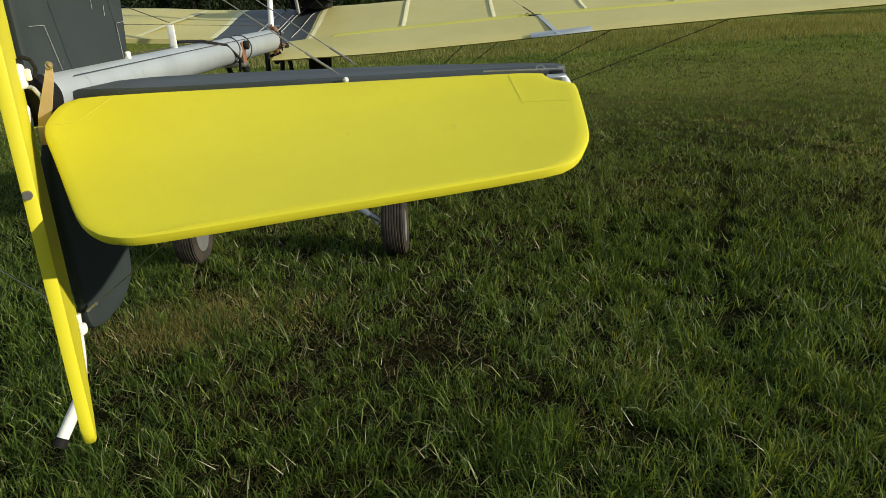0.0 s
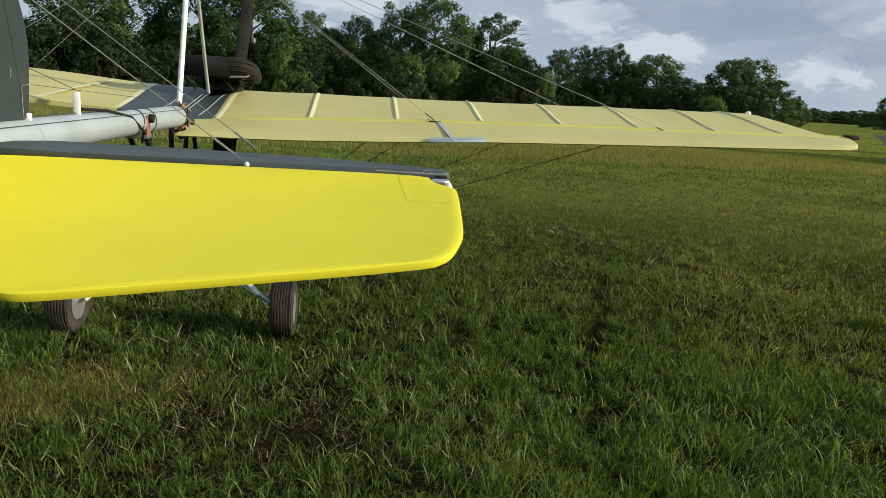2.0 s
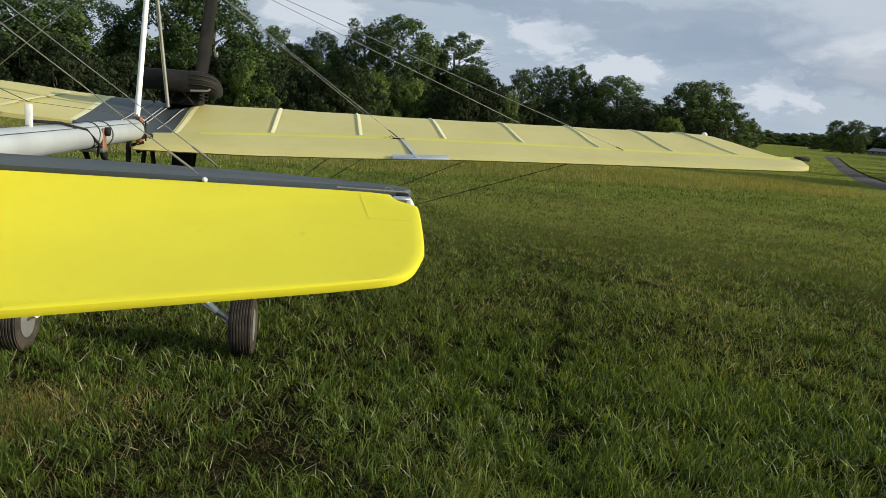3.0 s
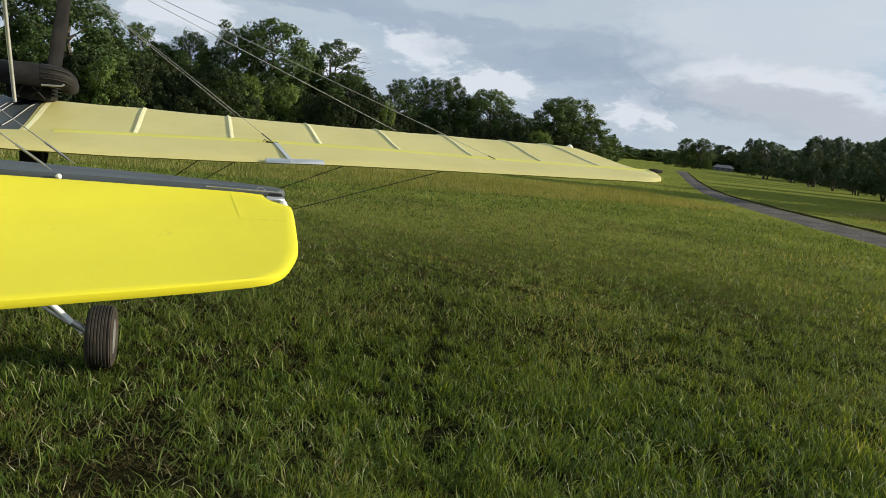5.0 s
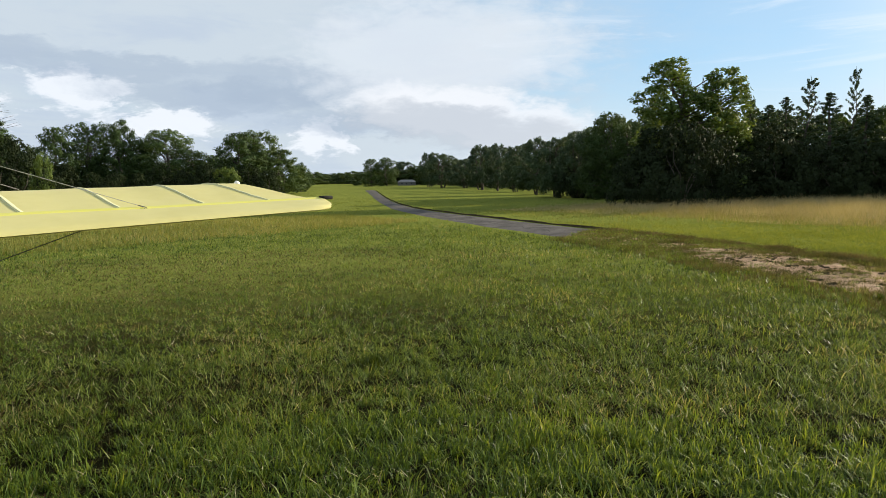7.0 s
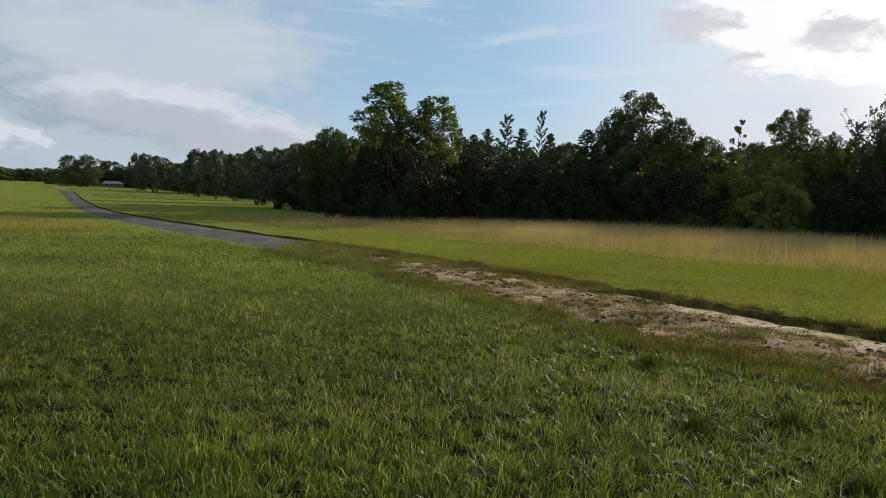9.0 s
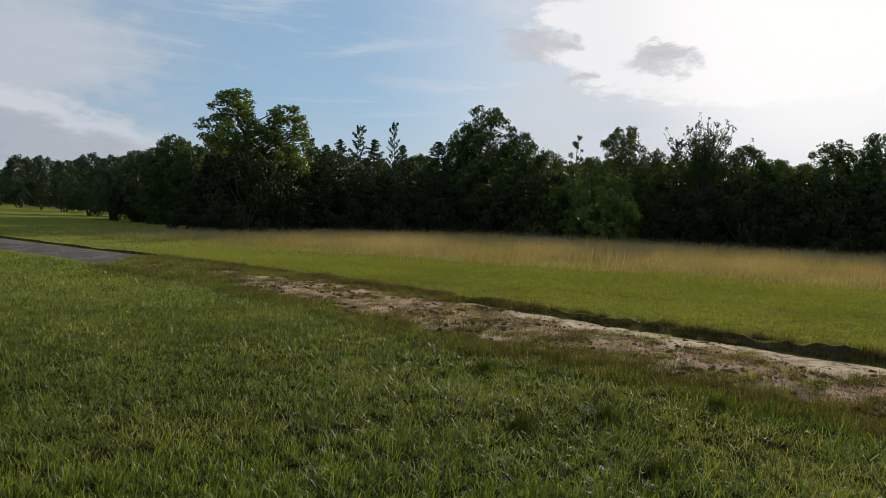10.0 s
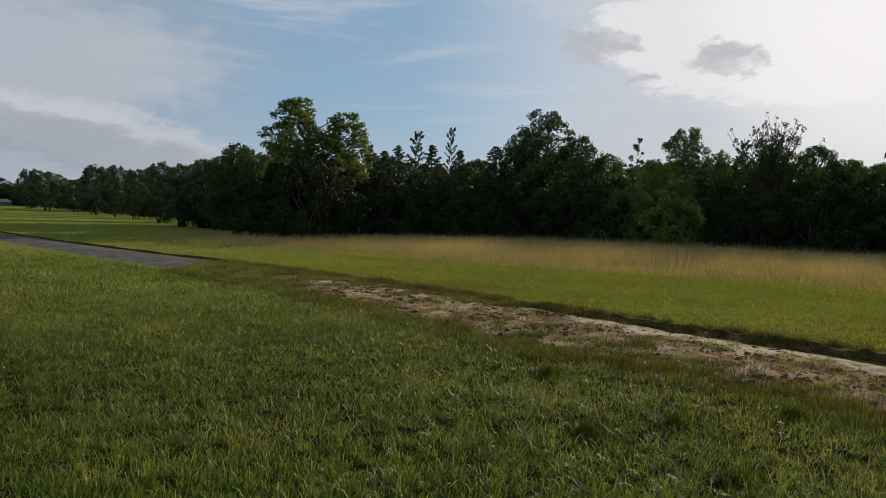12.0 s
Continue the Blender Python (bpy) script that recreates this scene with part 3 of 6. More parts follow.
def tree_meshes(kind, seed):
    """Trunk and crown of a tree about one metre high: boughs end in clumps, clumps in smaller clumps of leaf sprays."""
    rng = np.random.default_rng(seed)
    bm = bmesh.new()
    lobes = []
    p1, p2, p3 = rng.uniform(0, math.tau, 3)

    def fill(n, base, top, radius, shape, r_lo, r_hi, at=(0.0, 0.0), inner=0.35, small_top=0.35):
        for k in range(n):
            f = (k + rng.uniform(0, 1)) / n
            h = base + (top - base) * f
            a = k * 2.4 + rng.uniform(-0.6, 0.6)
            rough = 1.0 + 0.20 * math.sin(2 * a + p1 + 5 * h) + 0.14 * math.sin(3 * a + p2 - 9 * h) + 0.10 * math.sin(11 * h + p3)
            rad = radius * shape(f) * rough * rng.uniform(inner, 1.0) ** 0.5
            lobes.append((np.array([at[0] + math.cos(a) * rad, at[1] + math.sin(a) * rad, h]), rng.uniform(r_lo, r_hi) * (1 - small_top * f)))

    def dome(f):
        return math.sin(math.pi * (0.22 + 0.72 * f)) ** 0.55

    twigs, shell, flatten = 6, 0.72, 0.85
    if kind in ("oak", "maple"):
        limb(bm, (0, 0, -0.02), (rng.normal(0, 0.02), rng.normal(0, 0.02), 0.78), 0.024, 0.006, rng, 6, 0.05, 8)
        fill(58, 0.06, 0.90, 0.28, dome, 0.085, 0.135, (0, 0), 0.30)
        fill(12, 0.60, 0.94, 0.17, lambda f: 1.1 - 0.8 * f, 0.045, 0.075)
        size, count = 0.0098, 20000
    elif kind == "upright":
        limb(bm, (0, 0, -0.02), (0.01, 0.0, 0.88), 0.020, 0.004, rng, 7, 0.04, 8)
        fill(46, 0.08, 0.93, 0.20, lambda f: math.sin(math.pi * (0.18 + 0.74 * f)) ** 0.6, 0.060, 0.100)
        fill(14, 0.55, 0.95, 0.15, lambda f: 1.1 - 0.75 * f, 0.030, 0.055)
        size, count = 0.0085, 15000
    elif kind == "grove":
        for k in range(3):
            limb(bm, (0.05 * k - 0.05, 0.03 * k, -0.02), (0.14 * k - 0.13, 0.05 * k, 0.80), 0.018, 0.006, rng, 6, 0.05)
        fill(60, 0.14, 0.92, 0.34, dome, 0.085, 0.135)
        size, count = 0.0145, 15000
    elif kind == "fill":
        limb(bm, (0, 0, -0.02), (0, 0, 0.80), 0.024, 0.006, rng, 4, 0.05)
        fill(34, 0.06, 0.92, 0.33, dome, 0.080, 0.14)
        size, count = 0.0150, 10500
    elif kind == "tall":
        limb(bm, (0, 0, -0.02), (-0.04, 0.0, 0.93), 0.014, 0.004, rng, 7, 0.03, 8)
        limb(bm, (0, 0, 0.30), (0.17, 0.02, 0.86), 0.009, 0.003, rng, 5, 0.05, 8)
        fill(70, 0.26, 0.955, 0.135, lambda f: math.sin(math.pi * (0.22 + 0.70 * f)) ** 0.5, 0.050, 0.080, (-0.05, 0.0), 0.15)
        fill(46, 0.38, 0.885, 0.115, lambda f: math.sin(math.pi * (0.22 + 0.70 * f)) ** 0.5, 0.046, 0.072, (0.17, 0.02), 0.15)
        fill(22, 0.04, 0.42, 0.18, lambda f: 1.0 - 0.4 * f, 0.05, 0.08, (0.05, 0.0))
        fill(9, 0.40, 0.62, 0.20, lambda f: 1.0, 0.020, 0.036, (0.06, 0.0), 0.7)
        size, count, twigs = 0.0080, 30000, 5
    elif kind == "cedar":
        limb(bm, (0, 0, -0.02), (0, 0, 0.99), 0.02, 0.002, rng, 5, 0.01)
        for k in range(150):
            f = (k + rng.uniform(0, 1)) / 150
            a = k * 2.4 + rng.normal(0, 0.3)
            reach = 0.20 * (1.02 - f) ** 0.8 * (1 + 0.25 * math.sin(3 * a + 9 * f + p1)) * rng.uniform(0.35, 1.1)
            lobes.append((np.array([math.cos(a) * reach, math.sin(a) * reach, 0.03 + 0.95 * f - 0.10 * reach]), (0.042 - 0.026 * f) * rng.uniform(0.7, 1.2)))
        size, count, twigs, flatten = 0.0075, 12000, 3, 0.6
    elif kind == "pine":
        limb(bm, (0, 0, -0.02), (0.03, 0, 0.97), 0.014, 0.002, rng, 6, 0.05)
        for k in range(30):
            f = (k + rng.uniform(0, 1)) / 30
            a = k * 2.4
            reach = (0.21 - 0.15 * f) * rng.uniform(0.5, 1.1)
            q = np.array([0.03 * f + math.cos(a) * reach, math.sin(a) * reach, 0.40 + 0.55 * f])
            limb(bm, (0.03 * f, 0, q[2] - 0.05), q, 0.004, 0.001, rng, 3, 0.08, 4)
            for j in (0.45, 0.75, 1.0):
                lobes.append((np.array([0.03 * f + (q[0] - 0.03 * f) * j, q[1] * j, q[2] - 0.05 * (1 - j)]), rng.uniform(0.012, 0.026)))
        fill(26, 0.04, 0.52, 0.19, lambda f: 1.0 - 0.3 * f, 0.05, 0.08)
        size, count, twigs, flatten = 0.0075, 9000, 4, 0.6
    elif kind == "sapling":
        limb(bm, (0, 0, -0.02), (0.02, 0, 0.97), 0.010, 0.0015, rng, 6, 0.05)
        for k in range(20):
            f = (k + rng.uniform(0, 1)) / 20
            a = k * 2.4
            reach = 0.10 * math.sin(math.pi * (0.15 + 0.75 * f)) * rng.uniform(0.3, 1.1)
            q = np.array([0.02 + math.cos(a) * reach, math.sin(a) * reach, 0.30 + 0.66 * f])
            limb(bm, (0.02 * f, 0, q[2] - 0.06), q, 0.003, 0.001, rng, 3, 0.08, 4)
            lobes.append((q, rng.uniform(0.018, 0.034)))
        size, count, twigs = 0.0085, 2600, 4
    elif kind == "fan":
        limb(bm, (0, 0, -0.02), (0, 0, 0.40), 0.022, 0.014, rng, 4, 0.04, 8)
        for k in range(64):
            a, lean = k * 2.4, rng.uniform(0.03, 0.62)
            far = rng.uniform(0.48, 0.66)
            tip = np.array([math.cos(a) * math.sin(lean) * far, math.sin(a) * math.sin(lean) * far, 0.36 + math.cos(lean) * far * rng.uniform(0.86, 1.0)])
            limb(bm, (0, 0, 0.34), tip, 0.005, 0.0012, rng, 4, 0.05, 4)
            for j, r in ((0.45, 0.055), (0.65, 0.042), (0.84, 0.030), (1.0, 0.016)):
                lobes.append((np.array([tip[0] * j, tip[1] * j, 0.34 + (tip[2] - 0.34) * j]), r * rng.uniform(0.7, 1.2)))
        fill(24, 0.05, 0.45, 0.24, lambda f: 0.8 + 0.3 * f, 0.06, 0.10)
        size, count, twigs, flatten = 0.0072, 17000, 3, 1.2
    else:  # shrubs, low and wide
        for k in range(4):
            a = k * 1.6
            limb(bm, (0, 0, -0.03), (0.3 * math.cos(a), 0.3 * math.sin(a), 0.6), 0.012, 0.004, rng, 4, 0.1)
        fill(40, 0.04, 0.84, 0.66, lambda f: (1.0 - f) ** 0.45, 0.11, 0.20)
        size, count = 0.0185, 8000
    if kind in ("oak", "maple", "upright", "grove", "tall"):
        for p, r in lobes[::2]:
            z = max(0.12, p[2] - 0.55 * math.hypot(p[0], p[1]) - 0.05)
            limb(bm, (0, 0, min(z, 0.85)), p, 0.006, 0.0012, rng, 3, 0.08, 5)
    # smaller clumps sit on the outer side of each clump
    centre, radius = [], []
    for p, r in lobes:
        centre.append(p)
        radius.append(r * 0.85)
        out = np.array([p[0], p[1], 0.25 * (p[2] - 0.45)])
        out /= np.linalg.norm(out) + 1e-6
        for _ in range(twigs):
            q = rng.normal(0, 1, 3) + 0.9 * out + [0, 0, 0.35]
            q /= np.linalg.norm(q)
            centre.append(p + q * r * rng.uniform(0.65, 1.0) * [1, 1, flatten])
            radius.append(r * rng.uniform(0.30, 0.55))
    centre, radius = np.array(centre), np.array(radius)
    pick = rng.choice(len(centre), count, p=radius ** 1.7 / (radius ** 1.7).sum())
    d = rng.normal(0, 1, (count, 3))
    d /= np.linalg.norm(d, axis=1)[:, None]
    pts = centre[pick] + d * radius[pick][:, None] * rng.uniform(shell, 1.08, (count, 1)) * [1, 1, flatten]
    pts[:, 2] = np.maximum(pts[:, 2], 0.01)
    axis = pts - [0, 0, 0.5]
    axis /= np.linalg.norm(axis, axis=1)[:, None] + 1e-6
    return bm, pts, d + 0.5 * axis, size, rng


LEAF = {"grove": "leaf_dark", "fill": "leaf", "oak": "leaf", "maple": "leaf_light", "upright": "leaf", "tall": "leaf_light", "cedar": "leaf_dark", "pine": "leaf_dark", "sapling": "leaf_light", "fan": "leaf", "bush": "leaf_light", "holly": "leaf_shade"}
LABEL = {
    "grove": "deciduous tree with bare trunks under a dark crown",
    "fill": "dense dark green tree inside the wood",
    "oak": "broad deciduous tree with dense dark green crown",
    "maple": "light green deciduous tree before the dark wood",
    "upright": "slim upright deciduous tree with a lobed green crown",
    "tall": "tall sweetgum tree with an airy double crown",
    "cedar": "dark conical cedar at the wood's edge",
    "pine": "thin pine with sparse layered boughs",
    "sapling": "thin young tree with sparse light leaves",
    "fan": "spreading tree with fanned boughs and a flat ragged top",
    "bush": "light green leafy shrub at the foot of the trees",
    "holly": "dense shrub under the trees, shade put into its dark leaves",
}
MANY = {"oak": 6, "upright": 3, "grove": 3, "fill": 3, "bush": 2, "holly": 3, "cedar": 3}
WIDER = {"oak": 1.55, "maple": 1.4, "upright": 1.5, "grove": 1.5, "fill": 1.5, "cedar": 2.1, "tall": 1.2, "pine": 1.2}
MASTERS = {}


def tree(kind, variant, x, y, height, half, turn, group="wood edge"):
    """A tree of that height whose crown reaches half metres to each side."""
    key = (kind, variant)
    if key not in MASTERS:
        bm, pts, d, size, rng = tree_meshes(kind, 11 + 7 * variant + len(kind) * 100)
        low = kind in ("bush", "holly")
        top = new("shrub" if low else "tree")
        tagged(top, LABEL[kind], "shrub" if low else "tree", group)
        part("stem" if low else "trunk", bm, MAT["bark"], top)
        crown = new("crown", leaves(pts, d, size, rng, MAT[LEAF[kind]], "crown"))
        crown.parent = top
        MASTERS[key] = [top, float(np.quantile(pts[:, 2], 0.997)), float(np.quantile(np.hypot(pts[:, 0], pts[:, 1]), 0.93)), False]
    top, peak, wide, used = MASTERS[key]
    m = pose(x, y, -0.02, 0, 0, turn) @ Matrix.Diagonal((half / wide, half / wide, height / peak, 1))
    if used:
        k = top.scale
        return copy_thing(top, m @ Matrix.Diagonal((1 / k.x, 1 / k.y, 1 / k.z, 1)))
    MASTERS[key][3] = True
    top.matrix_basis = m
    return top


# azimuth clockwise from +y, height of the top over eye level and half width in degrees, metres away, kind
LEFT_WOOD = [
    (-46, 6.5, 3.0, 70, "oak"), (-41, 6.8, 3.0, 68, "oak"), (-36, 6.6, 3.0, 70, "oak"), (-33.2, 4.0, 1.6, 70, "upright"), (-31.2, 2.4, 1.5, 72, "oak"), (-28.4, 6.2, 2.3, 70, "oak"), (-25.0, 6.4, 2.4, 72, "oak"), (-22.0, 4.5, 1.6, 72, "oak"),
    (-19.4, 7.6, 2.2, 70, "oak"), (-16.0, 8.2, 2.5, 68, "oak"), (-13.2, 4.9, 1.6, 72, "oak"), (-11.4, 5.7, 1.3, 74, "upright"), (-9.6, 4.5, 1.4, 74, "oak"), (-7.7, 5.6, 1.3, 74, "oak"), (-6.2, 4.6, 1.3, 74, "upright"),
    (-4.4, 6.7, 1.6, 74, "oak"), (-1.6, 7.3, 2.3, 72, "oak"), (0.9, 4.9, 1.4, 74, "oak"), (3.1, 6.3, 1.7, 74, "upright"), (4.6, 4.0, 1.5, 72, "oak"), (6.0, 2.6, 1.1, 70, "cedar"), (7.5, 2.3, 0.9, 64, "bush"),
    (8.4, 4.0, 1.15, 84, "oak"), (10.6, 4.4, 1.4, 86, "oak"), (12.6, 4.6, 1.3, 86, "oak"), (14.0, 3.2, 1.0, 88, "oak"), (15.7, 4.0, 1.7, 86, "oak"), (17.4, 2.6, 1.0, 88, "upright"), (18.7, 1.6, 0.9, 90, "oak"),
    (21.1, 3.8, 1.5, 84, "oak"), (22.5, 4.0, 1.5, 86, "oak"), (24.2, 2.6, 1.1, 86, "upright"), (25.8, 1.5, 0.6, 110, "oak"),
]
RIGHT_WOOD = [
    (31.5, 1.75, 0.55, 190, "oak"), (32.7, 1.85, 0.6, 188, "oak"), (34.1, 1.5, 0.9, 235, "grove"), (36.2, 2.2, 0.6, 150, "grove"), (37.4, 2.1, 1.0, 135, "grove"), (39.2, 1.6, 0.9, 125, "grove"), (40.5, 2.7, 1.0, 104, "grove"), (42.0, 2.8, 0.9, 92, "grove"),
    (43.4, 2.6, 0.9, 84, "grove"), (45.0, 3.2, 1.2, 70, "grove"), (46.8, 3.2, 1.2, 60, "grove"), (48.5, 3.7, 1.3, 58, "grove"), (47.6, 3.3, 1.1, 72, "oak"), (49.4, 4.0, 1.2, 64, "oak"), (50.8, 5.0, 1.5, 54, "oak"), (52.3, 4.2, 1.2, 52, "oak"), (56.3, 8.8, 3.5, 47, "tall"),
    (61.2, 5.5, 1.1, 58, "cedar"), (62.4, 5.1, 1.1, 56, "cedar"), (63.5, 5.6, 1.0, 58, "cedar"), (64.8, 6.8, 1.4, 57, "pine"), (66.3, 5.7, 1.2, 56, "cedar"), (67.7, 7.2, 0.9, 58, "pine"), (68.6, 5.4, 1.0, 56, "cedar"), (70.0, 4.7, 1.3, 57, "oak"),
    (71.5, 5.8, 1.3, 57, "cedar"), (73.2, 6.4, 1.3, 58, "oak"), (75.8, 8.7, 1.7, 57, "upright"), (74.4, 7.6, 1.5, 59, "oak"), (78.2, 6.7, 1.8, 57, "oak"), (80.4, 5.4, 1.5, 58, "oak"), (82.8, 6.7, 0.7, 54, "sapling"), (84.2, 5.0, 1.5, 52, "maple"), (86.0, 3.6, 1.4, 50, "maple"),
    (86.2, 7.4, 1.7, 58, "upright"), (88.6, 5.9, 1.3, 58, "oak"), (90.2, 6.5, 1.3, 58, "pine"), (92.4, 7.9, 2.3, 56, "fan"), (95.4, 6.0, 1.5, 58, "oak"), (97.4, 5.0, 1.5, 58, "oak"), (101.4, 6.3, 1.7, 58, "oak"), (104.0, 6.7, 1.8, 58, "oak"),
    (107.0, 5.6, 1.7, 58, "oak"), (110.5, 6.4, 2.4, 60, "oak"), (114.5, 6.0, 2.4, 60, "oak"),
]


def plant_woods():
    rng = np.random.default_rng(5)
    spin = {}

    def put(kind, az, dist, top, half, group="wood edge"):
        """top: degrees over eye level, or metres if negative; half: degrees, or metres if negative."""
        a = radians(az)
        spin[kind] = spin.get(kind, -1) + 1
        turn = rng.uniform(0, 360) if kind not in ("tall", "pine") else -az
        h = dist * math.tan(radians(top)) + 1.6 if top > 0 else -top
        return tree(kind, spin[kind] % MANY.get(kind, 2), dist * math.sin(a), dist * math.cos(a), h, dist * math.tan(radians(half * WIDER.get(kind, 1.0))) if half > 0 else -half, turn, group)

    for wood in (LEFT_WOOD, RIGHT_WOOD):
        for az, el, half, dist, kind in wood:
            made = put(kind, az, dist, el, half)
            if az in (3.1, 17.4):
                # bare twigs stick out beside the crown
                bm = bmesh.new()
                for k in range(9):
                    z0, z1 = 0.60 + 0.03 * k, 0.70 + 0.025 * k
                    limb(bm, (0.0, 0.0, z0), (0.30 - 0.012 * k, 0.02 * (k % 3 - 1), z1), 0.0035, 0.0008, rng, 5, 0.10, 4)
                branch = part("dead_branch", bm, MAT["bark"], made, "bare grey twigs")
                branch.matrix_basis = pose(0, 0, 0, 0, 0, -math.degrees(made.matrix_basis.to_euler().z) - az)
    # lower rows fill the woods, and shrubs close their foot
    for az in np.arange(-47, 25.0, 1.9):
        d = rng.uniform(76, 86) if az < 8 else rng.uniform(92, 100)
        put("fill", az + rng.uniform(-0.6, 0.6), d, rng.uniform(3.0, 4.2) if az < 5 else rng.uniform(1.5, 2.2), 1.7)
    for az in np.arange(50.5, 116, 1.3):
        put("fill", az + rng.uniform(-0.6, 0.6), rng.uniform(60, 68) if az > 60 else rng.uniform(52, 60), rng.uniform(3.9, 5.0), 1.7)
    for az, el, dist in ((36.9, 2.0, 210), (38.3, 1.8, 190), (41.2, 2.6, 165), (42.8, 2.6, 150), (44.2, 2.8, 138), (45.8, 3.1, 125), (47.4, 3.2, 115), (49.2, 3.9, 90)):
        put("grove", az, dist, el * rng.uniform(0.72, 1.0), 0.8)
    for az in np.arange(40.0, 51.5, 0.9):
        put("fill", az, rng.uniform(135, 155), float(np.interp(az, [40, 51], [2.1, 3.0])) * rng.uniform(0.55, 0.95), 1.0)
    for az in np.arange(31.5, 52, 1.2):
        d = float(np.interp(az, [31, 38, 44, 50], [240, 225, 185, 120]))
        put("fill", az, d, float(np.interp(az, [31, 38, 50], [1.0, 1.4, 2.6])) * rng.uniform(0.6, 1.0), 1.2)
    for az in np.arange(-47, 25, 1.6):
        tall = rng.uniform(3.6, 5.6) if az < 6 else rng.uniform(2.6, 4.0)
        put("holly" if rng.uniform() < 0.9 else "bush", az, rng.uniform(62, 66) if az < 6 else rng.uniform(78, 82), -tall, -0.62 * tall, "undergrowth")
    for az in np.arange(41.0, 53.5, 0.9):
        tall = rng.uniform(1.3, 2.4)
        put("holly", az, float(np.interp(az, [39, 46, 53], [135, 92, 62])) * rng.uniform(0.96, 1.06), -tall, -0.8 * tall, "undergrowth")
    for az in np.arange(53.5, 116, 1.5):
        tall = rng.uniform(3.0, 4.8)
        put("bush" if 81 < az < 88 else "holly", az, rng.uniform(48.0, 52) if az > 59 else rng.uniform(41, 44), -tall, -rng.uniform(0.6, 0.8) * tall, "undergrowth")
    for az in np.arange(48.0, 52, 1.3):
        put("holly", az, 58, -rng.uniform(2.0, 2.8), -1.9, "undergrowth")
    # woods at the far end of the strip, and the hill behind the wood
    for az in np.arange(25.2, 41, 0.4):
        put("fill", az, rng.uniform(330, 380), rng.uniform(0.50, 0.80), 0.75, "far woods")
    put("bush", 25.2, 50.0, -0.5, -0.6, "undergrowth")
    put("holly", 26.4, 51.0, -0.5, -0.5, "undergrowth")
    for az in np.arange(78, 116, 2.0):
        put("fill", az, rng.uniform(125, 140), rng.uniform(4.4, 5.0), 1.6, "far woods")


plant_woods()

# ---- the aircraft: x to its right, y ahead, z up, from the point under the wing's trailing edge ----
craft = new("ultralight_aircraft")
craft.matrix_basis = pose(-1.66, 4.2, 0, 0, 0, 7.0)
tagged(craft, "yellow and grey cable-braced ultralight aircraft parked on the grass", "aircraft")


def chaikin(pts, times=2):
    for _ in range(times):
        out = []
        for k in range(len(pts)):
            (ax, ay), (bx, by) = pts[k], pts[(k + 1) % len(pts)]
            out += [(0.8 * ax + 0.2 * bx, 0.8 * ay + 0.2 * by), (0.2 * ax + 0.8 * bx, 0.2 * ay + 0.8 * by)]
        pts = out
    return pts


def chaikin_open(pts, times=2):
    for _ in range(times):
        out = [pts[0]]
        for p, q in zip(pts, pts[1:]):
            out += [tuple(a * 0.75 + b * 0.25 for a, b in zip(p, q)), tuple(a * 0.25 + b * 0.75 for a, b in zip(p, q))]
        pts = out + [pts[-1]]
    return pts


def lerp(x, table):
    return float(np.interp(x, [a for a, _ in table], [b for _, b in table]))


HINGE_Z = [(-4.8, 1.50), (-1.4, 1.43), (-0.5, 1.37), (0.0, 1.315), (0.4, 1.342), (1.0, 1.369), (1.63, 1.395), (2.6, 1.416), (3.3, 1.423), (4.8, 1.452)]
CREST_Z = [(-4.8, 1.70), (-1.4, 1.604), (-0.5, 1.534), (0.1, 1.528), (0.7, 1.539), (1.9, 1.550), (3.2, 1.577), (4.4, 1.598), (4.8, 1.600)]
TE_Z = [(0.0, 1.252), (0.65, 1.259), (1.34, 1.286), (1.9, 1.315), (2.8, 1.346), (4.4, 1.396), (4.8, 1.41)]
RIBS = [0.10, 0.75, 1.36, 1.97, 2.56, 3.15, 3.75, 4.30]


def wing_panel(x0, x1, ribs, slant=0.0, steps=40):
    """Cloth-covered panel from the hinge line to the nose, sagging a little between the ribs."""
    bm = bmesh.new()
    prof = [(0.50, 0.0, 0.0), (0.80, 0.32, 0.0), (1.10, 0.72, 0.0), (1.32, 0.95, 0.0), (1.45, 1.0, 0.0), (1.55, 0.93, 0.0), (1.60, 0.72, 0.0), (1.58, 0.55, -0.03), (1.45, 0.42, -0.04), (1.1, 0.25, -0.04), (0.8, 0.06, -0.035), (0.50, 0.0, -0.03)]
    rings = []
    for k in range(steps + 1):
        x = x0 + (x1 - x0) * k / steps
        near = min(abs(x - r) for r in ribs)
        sag = -0.010 * min(1.0, near / 0.30)
        hz, cz = lerp(x, HINGE_Z), lerp(x, CREST_Z)
        ring = []
        for y, f, dz in prof:
            xs = x - slant * (y - 0.5) * max(0.0, (x - x1 + 0.6) / 0.6)
            ring.append(bm.verts.new((xs, y, hz + (cz - hz) * f + dz + (sag * math.sin(math.pi * min(1, (y - 0.45) / 1.15)) if dz == 0 else 0))))
        rings.append(ring)
    n = len(prof)
    for p, q in zip(rings, rings[1:]):
        for k in range(n):
            bm.faces.new((p[k], q[k], q[(k + 1) % n], p[(k + 1) % n]))
    bm.faces.new(rings[0])
    bm.faces.new(rings[-1][::-1])
    bmesh.ops.recalc_face_normals(bm, faces=bm.faces)
    return bm


